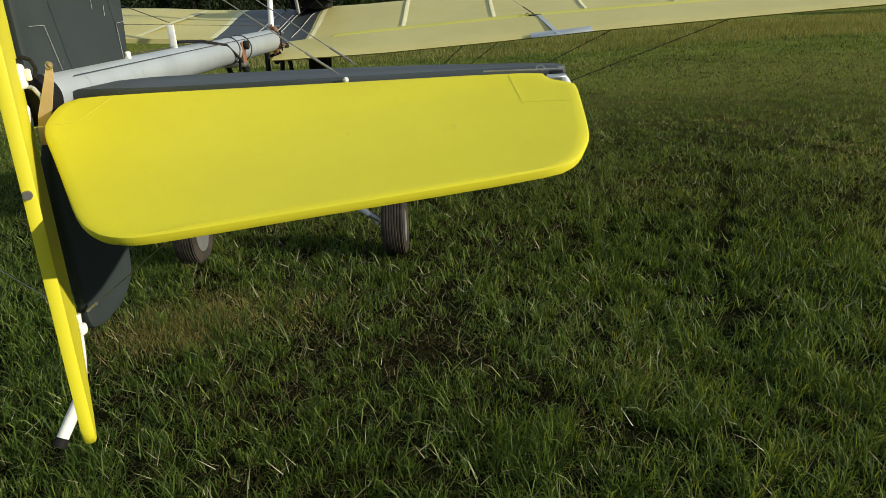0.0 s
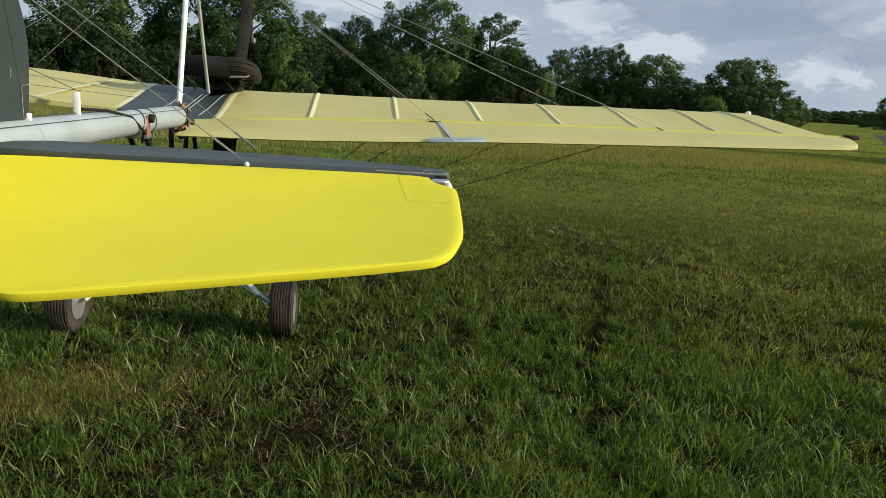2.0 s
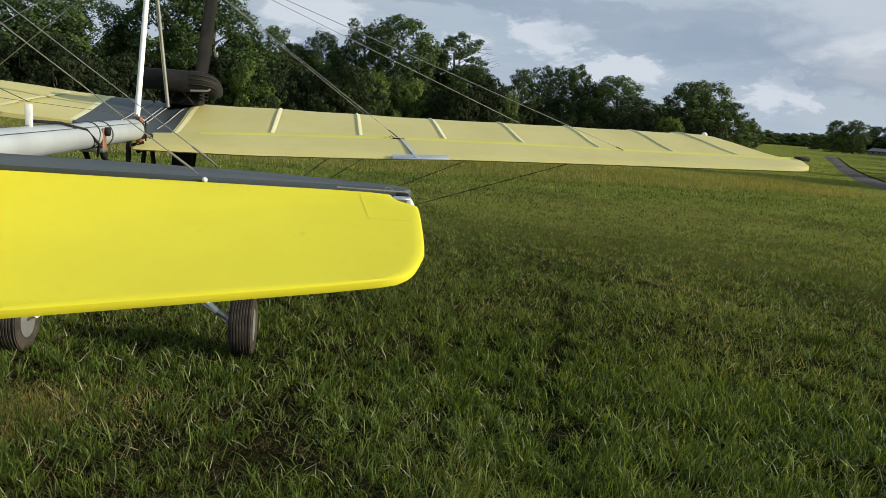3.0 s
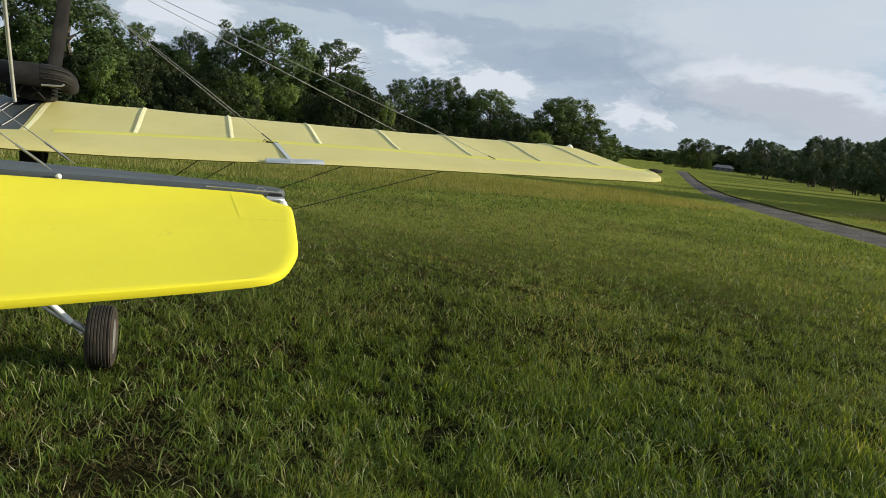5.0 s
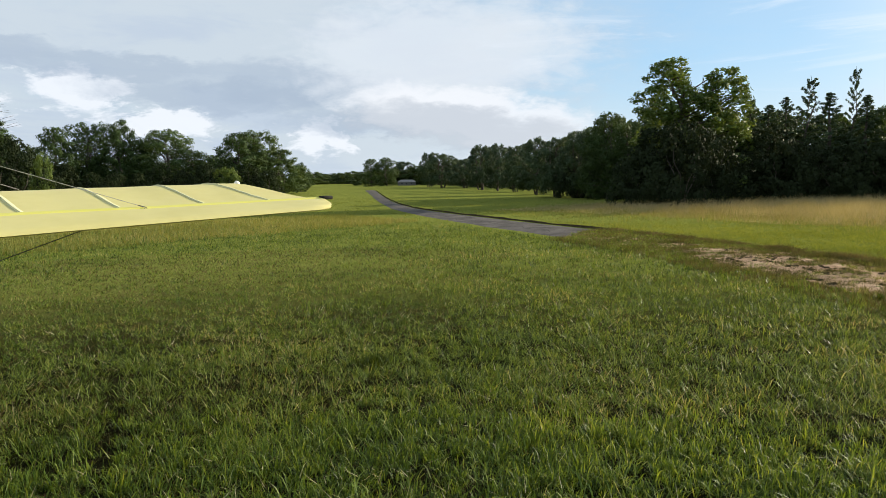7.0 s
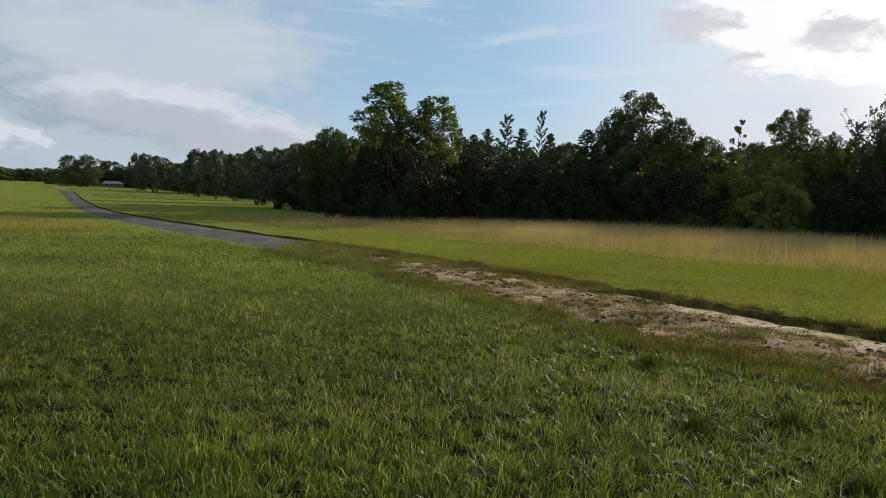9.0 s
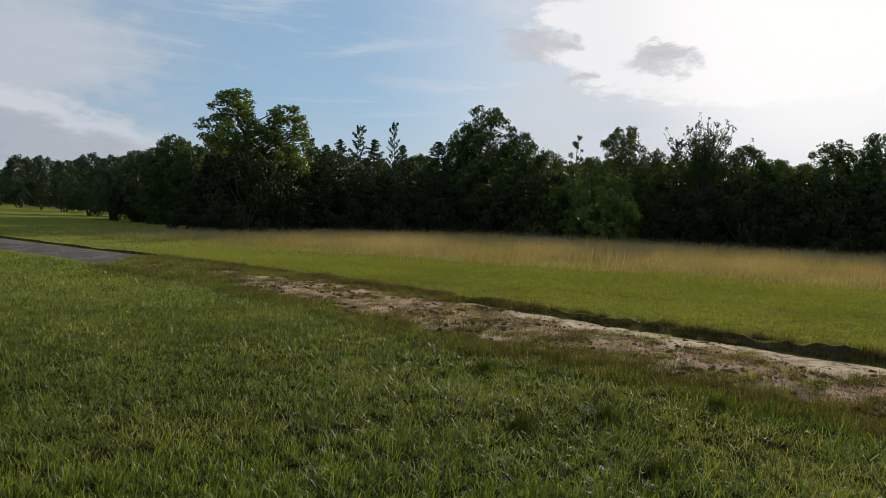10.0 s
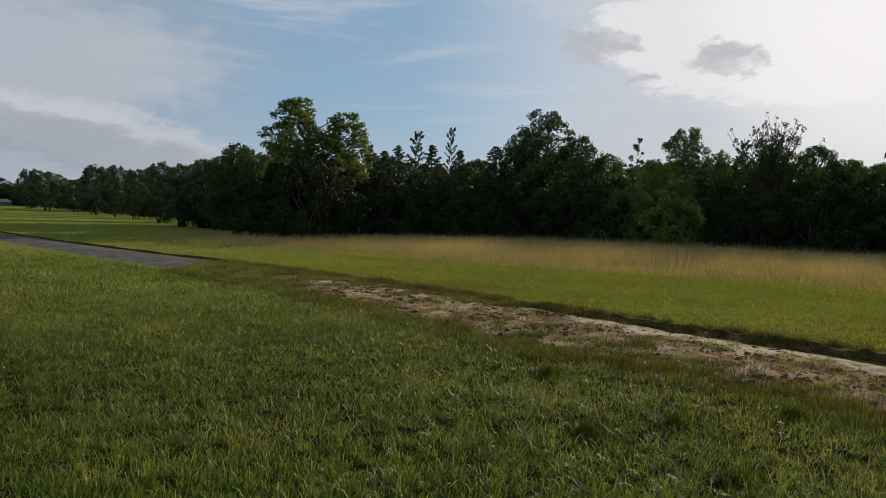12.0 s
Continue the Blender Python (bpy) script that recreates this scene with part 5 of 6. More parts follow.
def build_rigging():
    apex = (0.0, 0.46, 2.52)
    bm = bmesh.new()
    tube(bm, (0.0, 0.10, 1.44), apex, 0.0165, None, 14)
    part("king_post", bm, MAT["white"], craft, "white king post tube")
    bm = bmesh.new()
    tube(bm, (0.0, 0.92, 1.50), apex, 0.0125, None, 12)
    part("king_post_brace", bm, MAT["alu"], craft, "slim aluminium brace tube")
    for end, r in (((1.63, 0.50, 1.405), 0.0022), ((1.42, 1.45, 1.552), 0.0022), ((3.325, 0.50, 1.428), 0.0022), ((2.75, 1.45, 1.57), 0.0022), ((-1.63, 0.50, 1.45), 0.0022), ((-1.42, 1.45, 1.61), 0.0022), ((-3.325, 0.50, 1.46), 0.0022), ((-2.75, 1.45, 1.64), 0.0022)):
        bm = bmesh.new()
        tube(bm, apex, end, r, None, 6)
        c = part("bracing_cable", bm, MAT["cable"], craft)
        bm = bmesh.new()
        d = (Vector(end) - Vector(apex)).normalized()
        tube(bm, Vector(end) - d * 0.10, Vector(end) - d * 0.01, 0.0040, None, 8)
        part("turnbuckle", bm, MAT["dark_cable"], c)
    for x, y, z in ((1.63, 0.47, 1.402), (3.325, 0.47, 1.425)):
        bm = bmesh.new()
        box(bm, (x - 0.050, y - 0.012, z - 0.004), (x + 0.030, y + 0.012, z + 0.010))
        anchor = part("cable_anchor", bevelled(bm, 0.003, 1), MAT["black"], craft, "black cable anchor on the wing")
        bm = bmesh.new()
        path_tube(bm, [(x - 0.045, y, z + 0.010), (x - 0.062, y - 0.01, z + 0.022), (x - 0.075, y - 0.02, z + 0.006)], 0.0022, 6)
        part("wire_end", bm, MAT["dark_cable"], anchor)
    hub = (0.15, 0.45, 0.42)
    for end in ((1.341, 0.9, 1.37), (1.562, 0.5, 1.37), (2.517, 0.9, 1.40), (3.146, 0.5, 1.40)):
        for side in (1, -1):
            bm = bmesh.new()
            tube(bm, (side * hub[0], hub[1], hub[2]), (side * end[0], end[1], end[2]), 0.0032, None, 6)
            part("bracing_cable", bm, MAT["dark_cable"], craft)
    # cage struts under the wing
    for a, b, r, mat in (((-0.10, 0.30, 1.34), (-0.10, 0.22, 0.62), 0.016, "black"), ((0.0, 0.30, 1.31), (-0.06, 0.25, 0.62), 0.014, "black"), ((0.03, 0.30, 1.33), (0.12, 0.20, 0.60), 0.014, "black"), ((-0.12, 0.60, 1.20), (-0.12, 1.2, 1.24), 0.02, "black"), ((-0.12, 0.25, 0.62), (0.12, 0.25, 0.62), 0.016, "black"), ((0.15, 0.45, 0.42), (0.10, 0.22, 0.62), 0.014, "black"), ((-0.15, 0.45, 0.42), (-0.10, 0.22, 0.62), 0.014, "black")):
        bm = bmesh.new()
        tube(bm, a, b, r, None, 10)
        part("cage_strut", bm, MAT[mat], craft)
    for side in (1, -1):
        bm = bmesh.new()
        tube(bm, (side * 0.035, -0.74, 1.31), (side * 0.13, 0.40, 0.46), 0.013, None, 10)
        part("boom_strut", bm, MAT["black"], craft, "black strut from the boom to the cage")
    bm = bmesh.new()
    box(bm, (-0.04, -0.775, 1.285), (0.07, -0.70, 1.305))
    part("clamp_base", bevelled(bm, 0.004), MAT["steel"], craft, "bare metal clamp base under the boom")
    bm = bmesh.new()
    box(bm, (0.15, 0.32, 1.00), (0.27, 0.40, 1.265))
    part("seat_back", bevelled(bm, 0.015), MAT["black"], craft, "black panel under the wing")


build_rigging()


def build_gear():
    for side in (1, -1):
        cx = 0.66 * side
        m = pose(cx, -0.03, 0.19)
        bm = bmesh.new()
        prof = [(-0.060, 0.105), (-0.072, 0.130), (-0.074, 0.155), (-0.062, 0.180)]
        for k in range(7):
            x = -0.050 + k * 0.0167
            prof += [(x - 0.005, 0.188 - 0.05 * x * x * 30), (x + 0.004, 0.189 - 0.05 * x * x * 30), (x + 0.006, 0.183 - 0.05 * x * x * 30), (x + 0.0085, 0.183 - 0.05 * x * x * 30)]
        prof += [(0.062, 0.180), (0.074, 0.155), (0.072, 0.130), (0.060, 0.105)]
        turned(bm, prof, m, 40)
        wheel = new("wheel")
        wheel.parent = craft
        part("tyre", bm, MAT["rubber"], wheel, "dusty black ribbed tyre")
        bm = bmesh.new()
        turned(bm, [(-0.062, 0.03), (-0.064, 0.106), (-0.05, 0.100), (-0.045, 0.045), (0.045, 0.045), (0.05, 0.100), (0.064, 0.106), (0.062, 0.03)], m, 28)
        part("rim", bm, MAT["alu"], wheel, "dull aluminium rim")
        bm = bmesh.new()
        tube(bm, (side * 0.56, -0.02, 0.21), (side * 0.10, 0.10, 0.62), 0.017, None, 12)
        leg = part("gear_leg", bm, MAT["white"], craft, "white landing gear leg")
        bm = bmesh.new()
        tube(bm, (side * 0.63, -0.03, 0.185), (side * 0.50, -0.01, 0.27), 0.022, None, 12)
        part("sleeve", bm, MAT["steel"], leg, "bare metal sleeve")
        bm = bmesh.new()
        tube(bm, (side * 0.58, -0.03, 0.20), (side * 0.12, 0.20, 0.44), 0.009, None, 8)
        part("drag_strut", bm, MAT["steel"], craft)


build_gear()


def build_engine():
    bm = bmesh.new()
    turned(bm, [(-0.20, 0.03), (-0.195, 0.066), (-0.18, 0.074), (-0.035, 0.076), (-0.03, 0.080), (-0.02, 0.076), (0.145, 0.076), (0.16, 0.070), (0.165, 0.04)], pose(0, 1.0, 1.688), 32)
    muf = part("muffler", bm, MAT["black"], craft, "matt black exhaust muffler")
    bm = bmesh.new()
    bend = chaikin_open([(0.14, 1.0, 1.690), (0.21, 1.0, 1.692), (0.27, 1.02, 1.680), (0.300, 1.05, 1.645), (0.300, 1.07, 1.60)])
    prev = None
    for k, p in enumerate(bend):
        d = (Vector(bend[min(k + 1, len(bend) - 1)]) - Vector(bend[max(k - 1, 0)])).to_track_quat("Z", "Y").to_matrix()
        f = k / (len(bend) - 1)
        r = 0.077 - 0.030 * f * f
        ring = [bm.verts.new(Vector(p) + d @ Vector((r * math.cos(a), r * math.sin(a), 0))) for a in (q * math.tau / 24 for q in range(24))]
        if prev:
            for q in range(24):
                bm.faces.new((prev[q], prev[(q + 1) % 24], ring[(q + 1) % 24], ring[q]))
        else:
            bm.faces.new(ring)
        prev = ring
    bm.faces.new(prev[::-1])
    bmesh.ops.recalc_face_normals(bm, faces=bm.faces)
    part("elbow", bm, MAT["black"], muf, "smooth black exhaust elbow")
    for dz in (0.045, 0.015, -0.02):
        bm = bmesh.new()
        path_tube(bm, [(0.165, 0.915 + abs(dz) * 0.35, 1.69 + dz), (0.23, 0.922 + abs(dz) * 0.3, 1.69 + dz), (0.29, 0.955, 1.68 + dz), (0.325, 0.985, 1.66 + dz)], 0.004, 6)
        part("fin", bm, MAT["rubber"], muf)
    bm = bmesh.new()
    path_tube(bm, [(0.15, 0.93, 1.625), (0.27, 0.935, 1.632), (0.285, 0.94, 1.645)], 0.007, 8)
    part("spring_hook", bm, MAT["steel"], muf, "bare steel spring hook")
    bm = bmesh.new()
    box(bm, (-0.10, 1.12, 1.52), (0.18, 1.36, 1.72))
    eng = part("engine_block", bevelled(bm, 0.02), MAT["black"], craft, "black two-stroke engine")
    for k in range(6):
        bm = bmesh.new()
        box(bm, (-0.12, 1.10, 1.56 + 0.025 * k), (0.20, 1.38, 1.566 + 0.025 * k))
        part("cooling_fin", bm, MAT["black"], eng)
    for a, b in (((-0.20, 1.0, 1.62), (-0.12, 1.05, 1.52)), ((-0.05, 1.0, 1.62), (0.0, 1.02, 1.53)), ((0.03, 1.0, 1.61), (-0.03, 1.05, 1.53)), ((0.08, 0.98, 1.62), (0.16, 1.0, 1.53)), ((0.14, 0.98, 1.60), (0.06, 1.02, 1.53)), ((0.17, 0.95, 1.64), (0.25, 0.95, 1.63))):
        bm = bmesh.new()
        tube(bm, a, b, 0.007, None, 8)
        part("mount_tube", bm, MAT["black"], eng)
    bm = bmesh.new()
    tube(bm, (0.12, 1.36, 1.66), (0.12, 1.50, 1.66), 0.035, None, 16)
    prop = part("propeller_hub", bm, MAT["steel"], craft)
    bm = bmesh.new()
    rows = [(0.0, 0.03, 0.012), (0.10, 0.05, 0.014), (0.30, 0.052, 0.012), (0.50, 0.046, 0.009), (0.70, 0.045, 0.006), (0.76, 0.02, 0.004)]
    for sign in (1, -1):
        rings = []
        for r, w, h in rows:
            tw = radians(35 - 25 * r / 0.76)
            ring = []
            for k in range(10):
                a = k * math.tau / 10
                px, py = w * math.cos(a), h * math.sin(a)
                ring.append(bm.verts.new((px * math.cos(tw) - py * math.sin(tw), px * math.sin(tw) + py * math.cos(tw), sign * r)))
            rings.append(ring)
        for p, q in zip(rings, rings[1:]):
            for k in range(10):
                bm.faces.new((p[k], p[(k + 1) % 10], q[(k + 1) % 10], q[k]))
        bm.faces.new(rings[-1])
    bmesh.ops.recalc_face_normals(bm, faces=bm.faces)
    bmesh.ops.transform(bm, matrix=pose(0.12, 1.47, 1.66, 0, 7, 0), verts=bm.verts)
    for v in list(bm.verts):
        if v.co.z < 1.20:
            v.co.z = max(v.co.z, 0.9)
    part("blade", bm, MAT["black"], prop, "black propeller blade standing upright")


build_engine()


# ---- far house ----
def build_house():
    house = new("farm_house")
    house.matrix_basis = pose(117, 171, 0, 0, 0, -35) @ Matrix.Diagonal((0.33, 0.33, 0.42, 1))
    tagged(house, "low grey-roofed shed at the far woods", "house")
    bm = bmesh.new()
    box(bm, (-8, -4, 0), (8, 4, 2.4))
    wall = part("wall", bm, MAT["siding"], house, smooth=False)
    bm = bmesh.new()
    vs = [bm.verts.new(p) for p in ((-8.6, -4.8, 2.3), (8.6, -4.8, 2.3), (8.6, 4.8, 2.3), (-8.6, 4.8, 2.3), (-5.5, 0, 4.1), (5.5, 0, 4.1))]
    for f in ((0, 1, 5, 4), (2, 3, 4, 5), (1, 2, 5), (3, 0, 4), (3, 2, 1, 0)):
        bm.faces.new([vs[k] for k in f])
    part("roof", bm, MAT["roof"], house, smooth=False)
    for x in (-5, -1, 3.5):
        bm = bmesh.new()
        box(bm, (x, -4.03, 0.9), (x + 1.2, -3.98, 1.9))
        part("window", bm, MAT["glass"], house, smooth=False)


build_house()

# ---- grass ----


def dist_to_line(x, y, pts):
    best = np.full(x.shape, 1e9)
    for (ax, ay), (bx, by) in zip(pts, pts[1:]):
        dx, dy = bx - ax, by - ay
        t = np.clip(((x - ax) * dx + (y - ay) * dy) / (dx * dx + dy * dy), 0, 1)
        best = np.minimum(best, np.hypot(x - ax - t * dx, y - ay - t * dy))
    return best


def inside(x, y, poly):
    hit = np.zeros(x.shape, bool)
    n = len(poly)
    for k in range(n):
        (ax, ay), (bx, by) = poly[k], poly[(k + 1) % n]
        cross = (ay > y) != (by > y)
        hit ^= cross & (x < (bx - ax) * (y - ay) / ((by - ay) if by != ay else 1e-9) + ax)
    return hit


ROAD_POLY = ROAD_FAR + ROAD_NEAR[::-1]
MUD_POLY = MUD_FAR + MUD_NEAR[::-1]
RUT = [(1.55, 6.4), (1.32, 5.4), (1.08, 4.5), (0.92, 3.7), (0.80, 3.0)]


def blades(name, x, y, length, width, rng, mat, tilt=(0.1, 0.9), bent=True, heading=None, base=0.0, skew=1.0):
    """Tapering blades that lean by the given angles from upright."""
    n = len(x)
    a = rng.uniform(0, math.tau, n) if heading is None else heading
    t = tilt[0] + (tilt[1] - tilt[0]) * rng.uniform(0, 1, n) ** skew
    dx, dy, hz = np.cos(a) * np.sin(t) * length, np.sin(a) * np.sin(t) * length, np.cos(t) * length
    face = a + math.pi / 2 + rng.normal(0, 0.7, n)
    wx, wy = np.cos(face) * width / 2, np.sin(face) * width / 2
    z0 = np.full(n, -0.012) + base
    if bent:
        up = 0.62 + 0.1 * t
        v = np.stack([
            np.stack([x - wx, y - wy, z0], 1), np.stack([x + wx, y + wy, z0], 1),
            np.stack([x + dx * 0.42 + wx * 0.8, y + dy * 0.42 + wy * 0.8, hz * up + base], 1), np.stack([x + dx * 0.42 - wx * 0.8, y + dy * 0.42 - wy * 0.8, hz * up + base], 1),
            np.stack([x + dx, y + dy, hz + base], 1)], 1).reshape(-1, 3)
        k = np.arange(n)[:, None] * 5
        loops = np.concatenate([k + [0, 1, 2, 3], k + [3, 2, 4]], 1).reshape(-1)
        sizes = np.tile([4, 3], n)
    else:
        v = np.stack([np.stack([x - wx, y - wy, z0], 1), np.stack([x + wx, y + wy, z0], 1), np.stack([x + dx, y + dy, hz + base], 1)], 1).reshape(-1, 3)
        loops, sizes = np.arange(3 * n), np.full(n, 3)
    return raw_mesh(name, v, loops, sizes, mat)


def spread(rng, r0, r1, per_m2, a0=-65, a1=135):
    area = math.pi * (r1 * r1 - r0 * r0) * (a1 - a0) / 360
    n = int(area * per_m2)
    r = np.sqrt(rng.uniform(r0 * r0, r1 * r1, n))
    a = np.radians(rng.uniform(a0, a1, n))
    return 0.1 + r * np.sin(a), -0.1 + r * np.cos(a)


def open_turf(x, y, rng):
    """True where grass may grow: off the road, thin on the clay, off the rut, before the hay."""
    n = len(x)
    keep = ~inside(x, y, ROAD_POLY)
    clay = inside(x, y, MUD_POLY)
    keep &= ~(clay & (rng.uniform(0, 1, n) > np.where(wave(x, y, 1.5, 4.0) + 0.5 * wave(x, y, 5.0, 2.0) + 0.09 * (y - 6) > 0.12, 0.85, 0.05)))
    keep &= ~((dist_to_line(x, y, RUT) < 0.055 + 0.035 * wave(x, y, 7.0, 3.0) + 0.02 * wave(x, y, 17.0, 1.0)) & (rng.uniform(0, 1, n) > 0.16))
    for hx, hy, hr in HOLES:
        keep &= ~((np.hypot(x - hx, (y - hy) * 1.5) < hr * (1 + 0.3 * wave(x, y, 9.0, hx))) & (rng.uniform(0, 1, n) > 0.3))
    return keep & ((x < 24 + 0.6 * wave(x, y, 0.7, 2.0)) | (y > 27 + 1.5 * wave(x, y, 0.5, 1.0)))


HOLES = [(0.28, 3.55, 0.12), (0.95, 3.35, 0.14), (0.55, 4.3, 0.1), (-0.15, 2.55, 0.16), (0.35, 2.3, 0.12), (1.35, 2.9, 0.1), (1.9, 3.4, 0.13), (-0.6, 2.9, 0.12), (5.81, 0.74, 0.22), (6.35, 0.18, 0.2), (5.17, -0.22, 0.14), (3.4, 5.2, 0.14), (2.7, 2.1, 0.12), (3.6, 1.2, 0.1), (1.1, 1.7, 0.12), (-1.2, 3.2, 0.12)]


def sward(tx, ty, rng):
    """How strongly grass grows at a place: hummocks of a hand's width, thin spots, broad worn patches."""
    hand = 0.5 * wave(tx, ty, 11.0, 1.9) + 0.5 * wave(tx, ty, 19.0, 6.1)
    v = 0.56 + 0.22 * wave(tx, ty, 2.3, 0.7) + 0.25 * wave(tx, ty, 5.5, 3.9) + 0.34 * hand * np.clip(1.6 - np.hypot(tx, ty) / 9.0, 0.2, 1.0) + rng.normal(0, 0.20, len(tx))
    for hx, hy, hr in ((-1.3, 3.0, 1.3), (2.2, 11.0, 3.6), (5.5, 13.5, 3.2), (-0.4, 4.6, 0.8), (-0.5, 2.9, 0.5)):
        v = v - 0.42 * np.exp(-((tx - hx) ** 2 + (ty - hy) ** 2) / hr ** 2)
    return v


def lawn(r0, r1, tufts, each, length, width, seed, bent, spread_r, label, mat="grass", a0=-65, a1=135, side=0):
    """Tufts of blades that fan out from their roots; side 1 keeps those short of the track, -1 those past it."""
    rng = np.random.default_rng(seed)
    soft = 0.12
    tx, ty = spread(rng, r0 * (1 - soft), r1 * (1 + soft), tufts, a0, a1)
    vigour = sward(tx, ty, rng)
    keep = open_turf(tx, ty, rng) & (rng.uniform(0, 1, len(tx)) < 0.28 + vigour)
    reach = np.hypot(tx - 0.1, ty + 0.1)
    fade = np.clip((reach / max(r0, 0.1) - 1 + soft) / (2 * soft), 0, 1) * np.clip((1 + soft - reach / r1) / (2 * soft), 0, 1)
    keep &= rng.uniform(0, 1, len(tx)) < fade
    if side:
        edge = np.interp(ty, [-26, -3.6, 2.6, 7.3, 13.8, 38, 90], [6.0, 10.1, 12.7, 15.0, 16.9, 26, 56])
        keep &= (tx < edge) if side > 0 else (tx >= edge)
    tx, ty, vigour = tx[keep], ty[keep], np.clip(vigour[keep], 0.1, 1.25)
    clay = inside(tx, ty, MUD_POLY)
    k = np.repeat(np.arange(len(tx)), each)
    n = len(k)
    off = rng.normal(0, 1, (n, 2)) * spread_r
    x, y = tx[k] + off[:, 0], ty[k] + off[:, 1]
    lean = rng.uniform(0, math.tau, len(tx))
    head = np.where(rng.uniform(0, 1, n) < 0.5, lean[k], np.arctan2(off[:, 1], off[:, 0])) + rng.normal(0, 0.9, n)
    ln = length * (0.40 + 0.75 * vigour[k]) * rng.uniform(0.35, 1.45, n) * np.where(clay[k], 0.6, 1.0)
    me = blades("grass", x, y, ln, width * rng.uniform(0.5, 1.4, n), rng, MAT[mat], (0.15, 1.53), bent, head, 0.0, 0.62)
    tagged(new("grass", me), label, "grass", kind="stuff")


def thatch(r0, r1, per_m2, length, width, seed, mat="thatch", label="dead brown blades matted between the grass"):
    rng = np.random.default_rng(seed)
    x, y = spread(rng, r0, r1, per_m2)
    bare = wave(x, y, 1.1, 3.3) + 0.6 * wave(x, y, 4.0, 5.0) + rng.normal(0, 0.35, len(x))
    for hx, hy, hr in ((-1.3, 3.0, 1.3), (2.2, 11.0, 3.8), (5.5, 13.5, 3.4), (-0.4, 4.6, 0.8), (-0.5, 2.9, 0.5), (0.3, 2.6, 0.5), (1.4, 4.4, 0.6)):
        bare = bare + 1.7 * np.exp(-((x - hx) ** 2 + (y - hy) ** 2) / hr ** 2)
    keep = open_turf(x, y, rng) & (bare > (0.0 if mat == "thatch" else -0.3))
    x, y = x[keep], y[keep]
    n = len(x)
    me = blades("dry_grass", x, y, length * rng.uniform(0.4, 1.5, n), width * rng.uniform(0.6, 1.3, n), rng, MAT[mat], (0.9, 1.5), False)
    if mat == "straw":
        lift = np.repeat(rng.uniform(0.02, 0.05, n), 3)
        co = np.empty(9 * n)
        me.vertices.foreach_get("co", co)
        co[2::3] += lift
        me.vertices.foreach_set("co", co)
    tagged(new("dry_grass", me), label, "dry grass", kind="stuff")


# These two dark layers stand in for shade in the gaps of the sward
lawn(1.0, 3.4, 700, 9, 0.028, 0.0034, 31, False, 0.03, "short undergrowth between the tufts, coloured dark for shade", "grass_dark")
lawn(3.4, 6.0, 330, 8, 0.034, 0.0055, 32, False, 0.04, "short undergrowth between the tufts, coloured dark for shade", "grass_dark")
lawn(1.0, 3.3, 440, 26, 0.080, 0.0041, 1, True, 0.020, "uneven green meadow grass in tufts")
lawn(3.3, 5.0, 350, 22, 0.082, 0.0052, 2, True, 0.023, "uneven green meadow grass in tufts")
lawn(5.0, 7.5, 290, 17, 0.080, 0.0056, 12, False, 0.028, "uneven green meadow grass in tufts", "grass_mid")
lawn(7.5, 12.0, 170, 14, 0.078, 0.0085, 3, False, 0.036, "uneven green meadow grass in tufts", "grass_mid", side=1)
lawn(12.0, 24.0, 75, 9, 0.080, 0.015, 4, False, 0.07, "mown green meadow grass", "grass_mid", side=1)
lawn(7.5, 24.0, 95, 10, 0.058, 0.014, 13, False, 0.06, "short bright green grass beyond the track", "grass_far", 0, 135, -1)
lawn(24.0, 60.0, 4.0, 6, 0.060, 0.040, 5, False, 0.2, "mown green meadow grass", "grass_far")
lawn(60.0, 150.0, 0.30, 4, 0.055, 0.08, 6, False, 0.5, "mown green meadow grass", "grass_far")
lawn(0.0, 1.1, 420, 18, 0.066, 0.0040, 33, False, 0.022, "uneven green meadow grass in tufts", "grass", 0, 360)
lawn(0.9, 5.0, 200, 14, 0.070, 0.0065, 34, False, 0.03, "uneven green meadow grass in tufts", "grass", 133, 297)
lawn(5.0, 12.0, 60, 12, 0.080, 0.014, 7, False, 0.05, "mown green meadow grass", "grass", 135, 295)
lawn(12.0, 45.0, 4.0, 7, 0.10, 0.045, 8, False, 0.2, "mown green meadow grass", "grass", 135, 295)
thatch(1.0, 3.3, 2800, 0.065, 0.0026, 21)
thatch(3.3, 6.0, 1300, 0.070, 0.0038, 22)
thatch(6.0, 17.0, 330, 0.075, 0.009, 23)
thatch(1.0, 4.0, 130, 0.07, 0.0040, 24, "straw", "bleached straw blades lying on the grass")
thatch(4.0, 9.0, 40, 0.085, 0.0055, 25, "straw", "bleached straw blades lying on the grass")


def lying_blades(r0, r1, per_m2, seed, width):
    """Long single blades that arch over the sward in all directions."""
    rng = np.random.default_rng(seed)
    x, y = spread(rng, r0, r1, per_m2)
    keep = open_turf(x, y, rng) & (wave(x, y, 1.3, 2.2) + 0.7 * wave(x, y, 3.7, 4.0) + rng.normal(0, 0.5, len(x)) > -0.1)
    x, y = x[keep], y[keep]
    n = len(x)
    me = blades("long_grass", x, y, rng.uniform(0.07, 0.15, n), width * rng.uniform(0.7, 1.5, n), rng, MAT["grass_blade"], (0.75, 1.40), True, None, 0.012)
    tagged(new("long_grass", me), "longer pale green blades arching over the grass", "grass", kind="stuff")


lying_blades(1.0, 3.6, 700, 71, 0.0036)
lying_blades(3.6, 7.0, 300, 72, 0.0048)


